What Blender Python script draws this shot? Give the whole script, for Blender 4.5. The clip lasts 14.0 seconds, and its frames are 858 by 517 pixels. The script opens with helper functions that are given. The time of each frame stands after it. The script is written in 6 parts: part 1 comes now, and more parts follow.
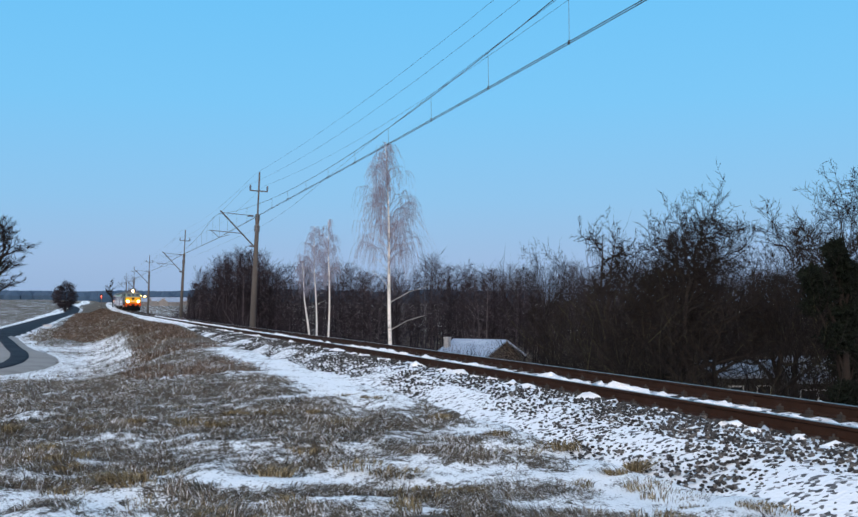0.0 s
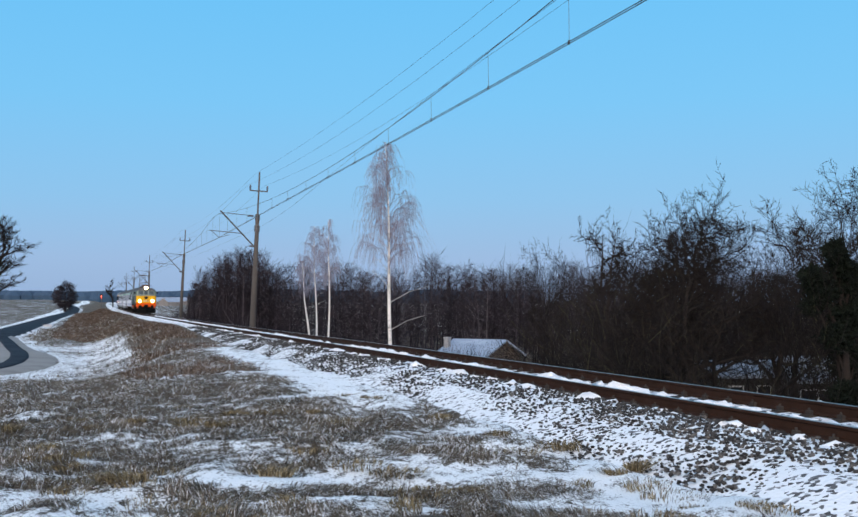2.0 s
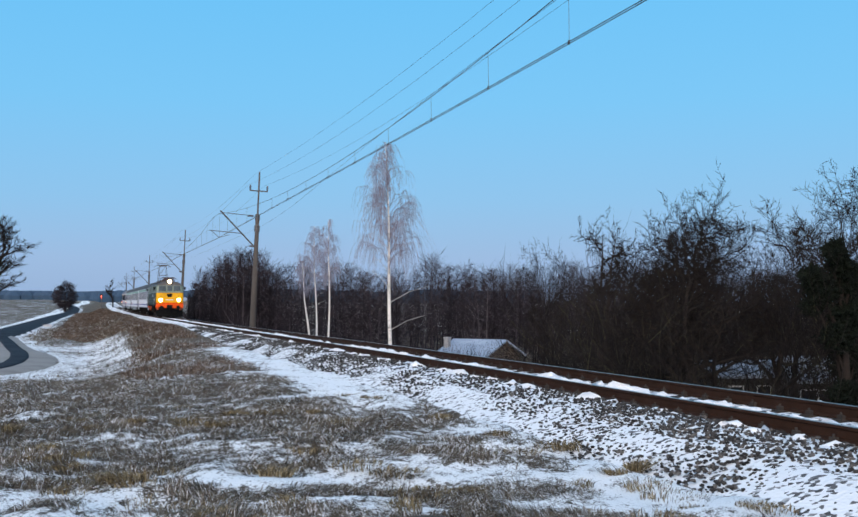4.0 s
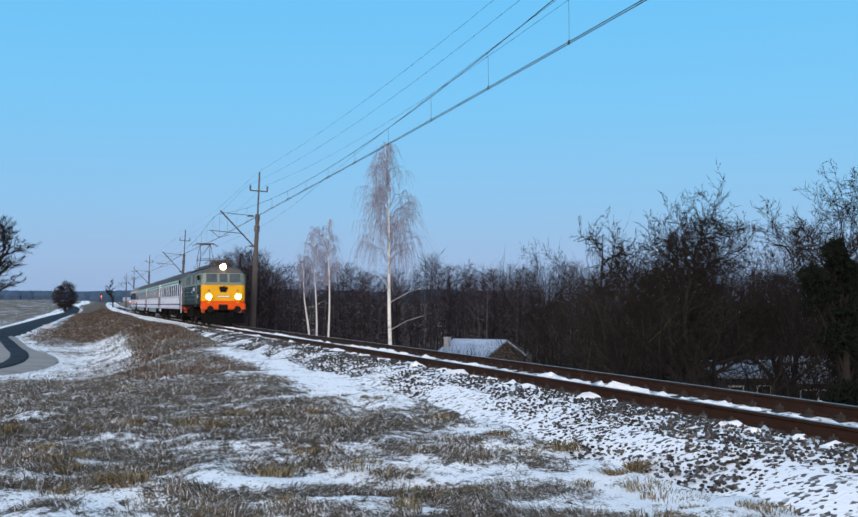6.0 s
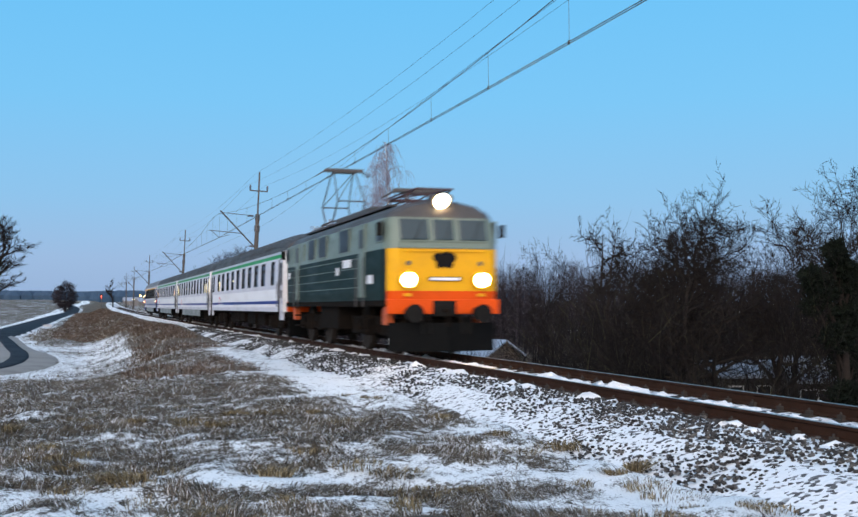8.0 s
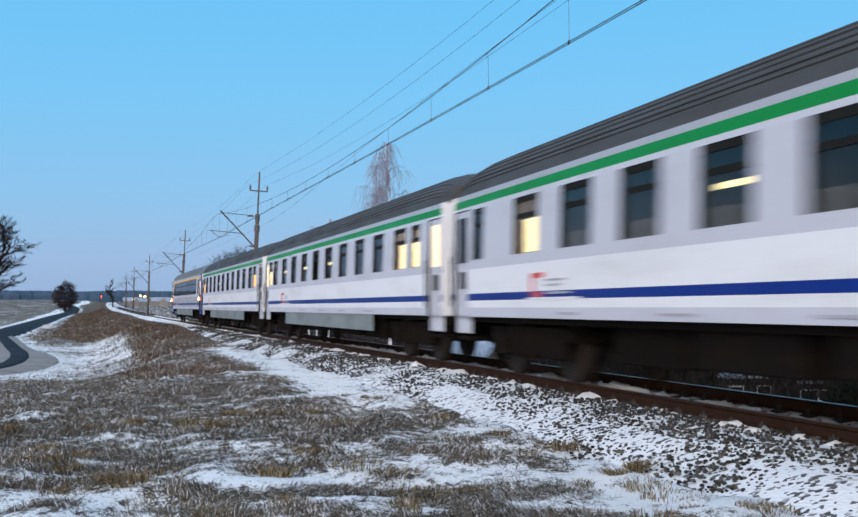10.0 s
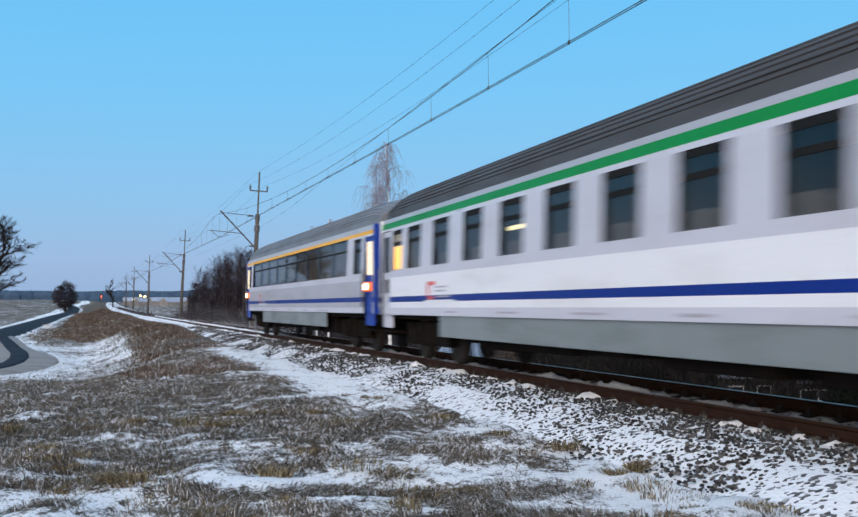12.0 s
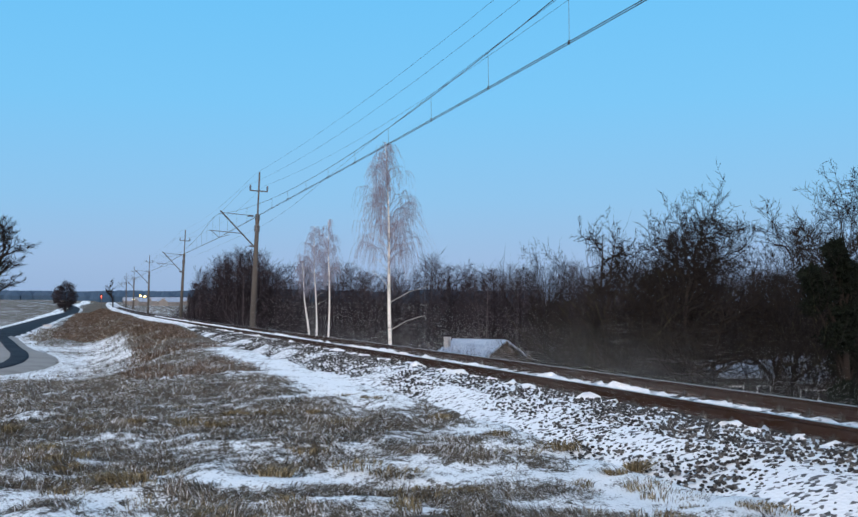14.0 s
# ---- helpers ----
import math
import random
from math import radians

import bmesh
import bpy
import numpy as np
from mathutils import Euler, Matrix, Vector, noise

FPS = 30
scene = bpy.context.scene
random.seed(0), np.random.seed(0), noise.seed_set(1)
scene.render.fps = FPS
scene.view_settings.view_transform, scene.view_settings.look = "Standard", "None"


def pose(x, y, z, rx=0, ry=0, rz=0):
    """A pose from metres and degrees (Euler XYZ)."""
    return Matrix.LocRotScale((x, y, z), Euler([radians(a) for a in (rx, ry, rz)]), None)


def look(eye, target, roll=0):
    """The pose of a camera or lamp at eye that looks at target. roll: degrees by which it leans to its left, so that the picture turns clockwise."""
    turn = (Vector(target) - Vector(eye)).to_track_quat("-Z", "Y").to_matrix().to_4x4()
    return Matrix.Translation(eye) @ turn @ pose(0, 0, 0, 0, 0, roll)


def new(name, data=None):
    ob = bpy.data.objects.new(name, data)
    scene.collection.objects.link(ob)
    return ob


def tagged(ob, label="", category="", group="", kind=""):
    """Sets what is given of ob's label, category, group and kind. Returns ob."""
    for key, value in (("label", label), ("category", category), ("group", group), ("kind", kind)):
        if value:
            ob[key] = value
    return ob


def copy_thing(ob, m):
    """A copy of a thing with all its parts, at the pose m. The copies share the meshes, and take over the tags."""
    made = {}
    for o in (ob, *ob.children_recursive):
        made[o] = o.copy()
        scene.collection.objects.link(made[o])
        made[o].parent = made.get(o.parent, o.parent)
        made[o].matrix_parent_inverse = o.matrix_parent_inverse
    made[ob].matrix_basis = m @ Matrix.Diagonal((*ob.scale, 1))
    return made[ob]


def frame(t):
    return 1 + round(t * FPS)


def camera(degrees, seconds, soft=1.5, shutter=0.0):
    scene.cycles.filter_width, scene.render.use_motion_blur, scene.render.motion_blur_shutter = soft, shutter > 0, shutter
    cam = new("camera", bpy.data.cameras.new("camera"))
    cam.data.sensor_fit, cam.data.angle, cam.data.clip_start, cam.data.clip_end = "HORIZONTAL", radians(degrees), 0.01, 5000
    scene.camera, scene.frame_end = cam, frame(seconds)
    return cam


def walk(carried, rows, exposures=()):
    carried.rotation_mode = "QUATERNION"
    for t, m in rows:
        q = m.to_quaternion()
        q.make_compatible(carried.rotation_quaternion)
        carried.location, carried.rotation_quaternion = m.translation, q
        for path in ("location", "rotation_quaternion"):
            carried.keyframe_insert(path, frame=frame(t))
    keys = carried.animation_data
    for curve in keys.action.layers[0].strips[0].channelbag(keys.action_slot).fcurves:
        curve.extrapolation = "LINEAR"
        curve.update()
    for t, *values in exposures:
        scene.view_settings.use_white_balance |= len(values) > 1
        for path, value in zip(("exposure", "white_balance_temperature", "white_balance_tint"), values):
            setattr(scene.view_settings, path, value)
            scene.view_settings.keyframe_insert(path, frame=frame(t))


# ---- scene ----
# camera: held still beside the line, eye height 1.6 m above the grass
cam = camera(44.0, 14.0, soft=1.5, shutter=0.7)
EYE = (0.0, 0.0, 1.183)
VIEW = look(EYE, (0.0, math.cos(0.0466), 1.183 + math.sin(0.0466)), 0.0)
walk(cam, [(0.0, VIEW), (14.0, VIEW)], exposures=[(0.0, 0.0), (14.0, 0.0)])

# ---------------------------------------------------------------- light
SUN_AZ = radians(205)          # afterglow low in the sky behind the camera
world = bpy.data.worlds.new("dusk_sky")
scene.world = world
world.use_nodes = True
wn, wl = world.node_tree.nodes, world.node_tree.links
wn.clear()
w_out = wn.new("ShaderNodeOutputWorld")
w_bg = wn.new("ShaderNodeBackground")
w_tc = wn.new("ShaderNodeTexCoord")
w_sep = wn.new("ShaderNodeSeparateXYZ")
w_ramp = wn.new("ShaderNodeValToRGB")
w_glow = wn.new("ShaderNodeValToRGB")
w_mix = wn.new("ShaderNodeMixRGB")
w_sky = wn.new("ShaderNodeTexSky")
w_add = wn.new("ShaderNodeMixRGB")
w_sky.sky_type, w_sky.sun_disc = "NISHITA", False
w_sky.sun_elevation, w_sky.sun_rotation = radians(2.0), SUN_AZ
wl.new(w_tc.outputs["Generated"], w_sep.inputs[0])
wl.new(w_sep.outputs["Z"], w_ramp.inputs[0])
cr = w_ramp.color_ramp
cr.elements[0].position, cr.elements[0].color = 0.0, (0.30, 0.44, 0.67, 1)
cr.elements[1].position, cr.elements[1].color = 1.0, (0.30, 0.52, 0.85, 1)
for pos_, col_ in ((0.045, (0.30, 0.48, 0.75, 1)), (0.10, (0.24, 0.52, 0.83, 1)), (0.19, (0.175, 0.54, 0.90, 1)), (0.29, (0.135, 0.52, 0.91, 1))):
    cr.elements.new(pos_).color = col_
# evening half of the sky, behind the camera
w_az = wn.new("ShaderNodeMapRange")
w_az.inputs["From Min"].default_value, w_az.inputs["From Max"].default_value = 0.1, -0.9
w_az.interpolation_type = "SMOOTHSTEP"
wl.new(w_sep.outputs["Y"], w_az.inputs["Value"])
wl.new(w_sep.outputs["Z"], w_glow.inputs[0])
cg = w_glow.color_ramp
cg.elements[0].position, cg.elements[0].color = 0.0, (3.7, 3.0, 2.5, 1)
cg.elements[1].position, cg.elements[1].color = 1.0, (0.32, 0.52, 0.85, 1)
cg.elements.new(0.35).color = (2.6, 2.45, 2.45, 1)
wl.new(w_az.outputs["Result"], w_mix.inputs[0])
wl.new(w_ramp.outputs[0], w_mix.inputs[1])
wl.new(w_glow.outputs[0], w_mix.inputs[2])
w_add.blend_type = "ADD"
w_add.inputs[0].default_value = 0.02
wl.new(w_mix.outputs[0], w_add.inputs[1])
wl.new(w_sky.outputs[0], w_add.inputs[2])
wl.new(w_add.outputs[0], w_bg.inputs[0])
w_bg.inputs[1].default_value = 1.0
wl.new(w_bg.outputs[0], w_out.inputs[0])

sun_data = bpy.data.lights.new("afterglow", "SUN")
sun_data.energy, sun_data.angle, sun_data.color = 1.6, radians(40), (1.0, 0.91, 0.84)
sun = new("afterglow", sun_data)
sun.matrix_world = look((0, 0, 40), (14.0, 30.0, 22.0))


# ---------------------------------------------------------------- materials
def ramp_of(nt, stops, fac):
    r = nt.nodes.new("ShaderNodeValToRGB")
    els = r.color_ramp.elements
    els[0].position, els[0].color = stops[0][0], (*stops[0][1], 1)
    els[1].position, els[1].color = stops[-1][0], (*stops[-1][1], 1)
    for p_, c_ in stops[1:-1]:
        els.new(p_).color = (*c_, 1)
    nt.links.new(fac, r.inputs[0])
    return r.outputs[0]


def noise_of(nt, scale, detail=4.0, rough=0.6, coord="Object", stretch=None):
    tc = nt.nodes.new("ShaderNodeTexCoord")
    out = tc.outputs[coord]
    if stretch:
        mp = nt.nodes.new("ShaderNodeMapping")
        mp.inputs["Scale"].default_value = stretch
        nt.links.new(out, mp.inputs[0])
        out = mp.outputs[0]
    n = nt.nodes.new("ShaderNodeTexNoise")
    n.inputs["Scale"].default_value, n.inputs["Detail"].default_value, n.inputs["Roughness"].default_value = scale, detail, rough
    nt.links.new(out, n.inputs["Vector"])
    return n.outputs["Fac"]


def mixc(nt, fac, a, b, blend="MIX"):
    m = nt.nodes.new("ShaderNodeMixRGB")
    m.blend_type = blend
    for i, v in enumerate((fac, a, b)):
        if hasattr(v, "is_linked"):
            nt.links.new(v, m.inputs[i])
        elif i == 0:
            m.inputs[0].default_value = v
        else:
            m.inputs[i].default_value = (*v, 1)
    return m.outputs[0]


def begin(name):
    m = bpy.data.materials.new(name)
    m.use_nodes = True
    return m, m.node_tree, m.node_tree.nodes["Principled BSDF"]


def bumped(nt, bsdf, height, strength, dist):
    b = nt.nodes.new("ShaderNodeBump")
    b.inputs["Strength"].default_value, b.inputs["Distance"].default_value = strength, dist
    nt.links.new(height, b.inputs["Height"])
    nt.links.new(b.outputs[0], bsdf.inputs["Normal"])


def paint(name, colour, rough=0.45, metal=0.0, grime=(0.05, 0.045, 0.04), dirt=0.35, scale=1.2, bump=0.15, stretch=(0.4, 1, 1.6), shine=0.5):
    """Painted or bare surface with broad staining and fine grain."""
    m, nt, b = begin(name)
    big = noise_of(nt, scale, 5, 0.65, stretch=stretch)
    fine = noise_of(nt, scale * 22, 3, 0.6)
    base = mixc(nt, 0.18, colour, ramp_of(nt, [(0.3, tuple(c * 0.7 for c in colour)), (0.7, tuple(min(1, c * 1.2) for c in colour))], fine))
    mask = ramp_of(nt, [(0.48, (0, 0, 0)), (0.8, (dirt,) * 3)], big)
    nt.links.new(mixc(nt, mask, base, grime), b.inputs["Base Color"])
    nt.links.new(ramp_of(nt, [(0.3, (rough * 0.85,) * 3), (0.75, (min(1, rough * 1.35),) * 3)], big), b.inputs["Roughness"])
    b.inputs["Metallic"].default_value = metal
    b.inputs["Specular IOR Level"].default_value = shine
    if bump:
        bumped(nt, b, fine, bump, 0.01)
    return m


def glow(name, colour, strength):
    m, nt, b = begin(name)
    b.inputs["Base Color"].default_value = (*colour, 1)
    b.inputs["Emission Color"].default_value = (*colour, 1)
    b.inputs["Emission Strength"].default_value = strength
    return m


def glass(name, tint, gloss_rough=0.03):
    m, nt, b = begin(name)
    nt.nodes.remove(b)
    out = nt.nodes["Material Output"]
    tr, gl, mx, lw = (nt.nodes.new(k) for k in ("ShaderNodeBsdfTransparent", "ShaderNodeBsdfGlossy", "ShaderNodeMixShader", "ShaderNodeLayerWeight"))
    pw, ad = nt.nodes.new("ShaderNodeMath"), nt.nodes.new("ShaderNodeMath")
    tr.inputs[0].default_value = (*tint, 1)
    gl.inputs["Roughness"].default_value = gloss_rough
    lw.inputs["Blend"].default_value = 0.5
    pw.operation, pw.inputs[1].default_value = "POWER", 4.0
    ad.operation, ad.inputs[1].default_value, ad.inputs[2].default_value = "MULTIPLY_ADD", 0.45, 0.03
    nt.links.new(lw.outputs["Facing"], pw.inputs[0])
    nt.links.new(pw.outputs[0], ad.inputs[0])
    nt.links.new(ad.outputs[0], mx.inputs[0])
    nt.links.new(tr.outputs[0], mx.inputs[1])
    nt.links.new(gl.outputs[0], mx.inputs[2])
    nt.links.new(mx.outputs[0], out.inputs[0])
    return m


def snow_mat():
    m, nt, b = begin("snow")
    n = noise_of(nt, 9, 5)
    nt.links.new(ramp_of(nt, [(0.3, (0.62, 0.64, 0.67)), (0.7, (0.77, 0.78, 0.80))], n), b.inputs["Base Color"])
    b.inputs["Roughness"].default_value = 0.85
    bumped(nt, b, noise_of(nt, 30, 4), 0.5, 0.03)
    return m


def ground_mat():
    """Dead grass with thin snow lying in its hollows; the attribute gives how far snow has kept."""
    m, nt, b = begin("frosty_grass_ground")
    at = nt.nodes.new("ShaderNodeAttribute")
    at.attribute_name = "snow"
    n1 = noise_of(nt, 1.1, 6, 0.68)
    n2 = noise_of(nt, 7.0, 5, 0.7, stretch=(1.0, 0.6, 1.0))
    n3 = noise_of(nt, 42.0, 4, 0.75)
    grass = ramp_of(nt, [(0.25, (0.020, 0.016, 0.013)), (0.42, (0.055, 0.044, 0.034)), (0.58, (0.13, 0.105, 0.082)), (0.8, (0.065, 0.060, 0.040))], n2)
    grass = mixc(nt, 0.55, grass, ramp_of(nt, [(0.35, (0.015, 0.012, 0.010)), (0.65, (0.18, 0.15, 0.118))], n3))
    n4 = noise_of(nt, 130.0, 3, 0.7, stretch=(1.0, 0.5, 1.0))
    grass = mixc(nt, 0.75, grass, ramp_of(nt, [(0.32, (0.25, 0.25, 0.25)), (0.5, (0.9, 0.88, 0.85)), (0.68, (2.2, 2.1, 1.95))], n4), "MULTIPLY")
    total = at.outputs["Fac"]
    for src, amp in ((n1, 0.7), (n2, 2.0), (n3, 1.9)):
        off = nt.nodes.new("ShaderNodeMath")
        off.operation = "SUBTRACT"
        off.inputs[1].default_value = 0.5
        nt.links.new(src, off.inputs[0])
        add = nt.nodes.new("ShaderNodeMath")
        add.operation = "MULTIPLY_ADD"
        add.inputs[1].default_value = amp
        nt.links.new(off.outputs[0], add.inputs[0])
        nt.links.new(total, add.inputs[2])
        total = add.outputs[0]
    mr = nt.nodes.new("ShaderNodeMapRange")
    mr.inputs["From Min"].default_value, mr.inputs["From Max"].default_value = 0.44, 0.60
    nt.links.new(total, mr.inputs["Value"])
    snow = ramp_of(nt, [(0.3, (0.62, 0.64, 0.66)), (0.65, (0.80, 0.81, 0.82))], n3)
    nt.links.new(mixc(nt, mr.outputs["Result"], grass, snow), b.inputs["Base Color"])
    b.inputs["Roughness"].default_value = 0.92
    b.inputs["Specular IOR Level"].default_value = 0.1
    bumped(nt, b, mixc(nt, 0.3, mixc(nt, 0.5, n2, n3), n4), 0.6, 0.05)
    return m


def island_mat(name, stops, rough=0.9, bump_scale=60, spread=0.5):
    """Many loose pieces in one mesh, each with its own shade."""
    m, nt, b = begin(name)
    g = nt.nodes.new("ShaderNodeNewGeometry")
    c1 = ramp_of(nt, stops, g.outputs["Random Per Island"])
    n = noise_of(nt, bump_scale, 3)
    dark = ramp_of(nt, [(0.3, (0.55,) * 3), (0.7, (1.15,) * 3)], n)
    nt.links.new(mixc(nt, spread, c1, dark, "MULTIPLY"), b.inputs["Base Color"])
    b.inputs["Specular IOR Level"].default_value = 0.08
    b.inputs["Roughness"].default_value = rough
    return m


SNOW = snow_mat()
GROUND = ground_mat()
STONE = island_mat("ballast_stone", [(0.0, (0.018, 0.017, 0.017)), (0.6, (0.05, 0.047, 0.046)), (1.0, (0.12, 0.112, 0.105))], 0.9)
STRAW = island_mat("dry_grass_blades", [(0.0, (0.028, 0.023, 0.020)), (0.30, (0.080, 0.066, 0.055)), (0.52, (0.19, 0.160, 0.132)), (0.66, (0.080, 0.078, 0.050)), (0.82, (0.25, 0.215, 0.175)), (0.88, (0.50, 0.50, 0.51)), (1.0, (0.74, 0.77, 0.81))], 0.9)
TUFT = island_mat("ochre_tussock_blades", [(0.0, (0.030, 0.024, 0.017)), (0.35, (0.10, 0.078, 0.045)), (0.7, (0.22, 0.175, 0.10)), (1.0, (0.34, 0.28, 0.18))], 0.9)
RUSSET = island_mat("reddish_bank_grass", [(0.0, (0.025, 0.018, 0.014)), (0.4, (0.080, 0.058, 0.046)), (0.75, (0.175, 0.130, 0.102)), (0.94, (0.27, 0.215, 0.17)), (1.0, (0.55, 0.56, 0.58))], 0.9)
RUST = paint("rusty_rail_steel", (0.030, 0.0135, 0.008), 0.8, 0.0, (0.016, 0.009, 0.006), 0.6, 3.0, 0.3, shine=0.1)
RAILTOP = paint("worn_rail_head", (0.26, 0.23, 0.21), 0.35, 0.8, (0.12, 0.08, 0.06), 0.5, 3.0, 0.05)
SLEEPER = paint("weathered_sleeper", (0.045, 0.038, 0.034), 0.9, 0.0, (0.02, 0.017, 0.015), 0.6, 3.0, 0.5, shine=0.1)
CONCRETE = paint("weathered_concrete", (0.074, 0.066, 0.061), 0.9, 0.0, (0.06, 0.05, 0.045), 0.55, 1.5, 0.4, shine=0.15)
STEEL = paint("dull_galvanised_steel", (0.085, 0.083, 0.086), 0.55, 0.6, (0.05, 0.04, 0.035), 0.5, 3.0, 0.1)
WIRE = paint("oxidised_copper_wire", (0.06, 0.055, 0.055), 0.5, 0.5, dirt=0.2)
CERAMIC = paint("brown_porcelain", (0.05, 0.03, 0.025), 0.25, 0.0, dirt=0.2)
ASPHALT = paint("wet_asphalt", (0.016, 0.019, 0.026), 0.8, 0.0, (0.035, 0.037, 0.045), 0.5, 0.5, 0.3, shine=0.08)
GRAVEL = paint("frozen_gravel", (0.21, 0.19, 0.175), 0.9, 0.0, (0.07, 0.065, 0.06), 0.6, 0.5, 0.5)
BARK = island_mat("dark_bark", [(0.0, (0.014, 0.012, 0.011)), (1.0, (0.030, 0.024, 0.021))], 0.95, 25)
TWIG = island_mat("bare_twigs", [(0.0, (0.008, 0.0065, 0.0065)), (0.6, (0.014, 0.011, 0.010)), (1.0, (0.028, 0.022, 0.016))], 0.9, 15)
BRUSH = island_mat("brown_brushwood", [(0.0, (0.007, 0.006, 0.006)), (0.5, (0.0135, 0.0115, 0.0115)), (0.9, (0.027, 0.023, 0.021)), (1.0, (0.055, 0.052, 0.030))], 0.95, 8)
BIRCHTWIG = island_mat("birch_twigs", [(0.0, (0.12, 0.112, 0.15)), (0.6, (0.23, 0.22, 0.28)), (1.0, (0.42, 0.41, 0.48))], 0.9, 15)
WOODS = island_mat("leafless_wood", [(0.0, (0.0095, 0.0078, 0.0095)), (0.5, (0.020, 0.0165, 0.0205)), (0.85, (0.040, 0.033, 0.040)), (1.0, (0.10, 0.088, 0.095))], 0.95, 4)
NEEDLE = island_mat("dark_evergreen", [(0.0, (0.003, 0.005, 0.004)), (1.0, (0.010, 0.014, 0.009))], 0.8, 10)


def birch_bark():
    m, nt, b = begin("birch_bark")
    n = noise_of(nt, 2.2, 5, 0.7, stretch=(1.5, 1.5, 5.0))
    nt.links.new(ramp_of(nt, [(0.36, (0.05, 0.045, 0.045)), (0.47, (0.62, 0.60, 0.58)), (0.8, (0.74, 0.71, 0.68))], n), b.inputs["Base Color"])
    b.inputs["Roughness"].default_value = 0.8
    return m


BIRCHBARK = birch_bark()


# ---------------------------------------------------------------- mesh helpers
def mesh_of(name, verts, faces, mats, idx=None, smooth=False):
    me = bpy.data.meshes.new(name)
    me.from_pydata([tuple(v) for v in verts], [], faces)
    for m in mats if isinstance(mats, (list, tuple)) else [mats]:
        me.materials.append(m)
    if idx is not None:
        me.polygons.foreach_set("material_index", np.asarray(idx, dtype=np.int32))
    if smooth:
        me.polygons.foreach_set("use_smooth", np.ones(len(me.polygons), dtype=bool))
    me.update()
    return me


def part(name, bm, material, parent, label="", at=None, smooth=False):
    """Link a bmesh (or a finished mesh) as one part under a thing or a part."""
    if isinstance(bm, bmesh.types.BMesh):
        bmesh.ops.recalc_face_normals(bm, faces=bm.faces)
        me = bpy.data.meshes.new(name)
        bm.to_mesh(me)
        bm.free()
        me.materials.append(material)
    else:
        me = bm
    if smooth:
        me.polygons.foreach_set("use_smooth", np.ones(len(me.polygons), dtype=bool))
    ob = new(name, me)
    ob.parent = parent
    if at is not None:
        ob.matrix_basis = at
    return tagged(ob, label)


def thing(name, at, label, category, group="", kind=""):
    ob = new(name)
    ob.empty_display_size = 0.3
    ob.matrix_basis = at
    return tagged(ob, label, category, group, kind)


def box(bm, x0, x1, y0, y1, z0, z1, bevel=0.0, m=None):
    mat = Matrix.Translation(((x0 + x1) / 2, (y0 + y1) / 2, (z0 + z1) / 2)) @ Matrix.Diagonal((abs(x1 - x0), abs(y1 - y0), abs(z1 - z0), 1))
    g = bmesh.ops.create_cube(bm, size=1, matrix=(m @ mat) if m else mat)
    if bevel:
        edges = list({e for v in g["verts"] for e in v.link_edges})
        bmesh.ops.bevel(bm, geom=edges, offset=bevel, segments=2, affect="EDGES", profile=0.5)
    return bm


def boxes(*dims, bevel=0.0):
    bm = bmesh.new()
    for d in dims:
        box(bm, *d, bevel=bevel)
    return bm


def cyl(bm, p0, p1, r0, r1=None, seg=12):
    p0, p1 = Vector(p0), Vector(p1)
    d = p1 - p0
    rot = d.to_track_quat("Z", "Y").to_matrix().to_4x4()
    bmesh.ops.create_cone(bm, cap_ends=True, segments=seg, radius1=r0, radius2=r0 if r1 is None else r1, depth=d.length,
                          matrix=Matrix.Translation((p0 + p1) / 2) @ rot)
    return bm


def rods(*segs, seg=8):
    bm = bmesh.new()
    for p0, p1, r in segs:
        cyl(bm, p0, p1, r, seg=seg)
    return bm


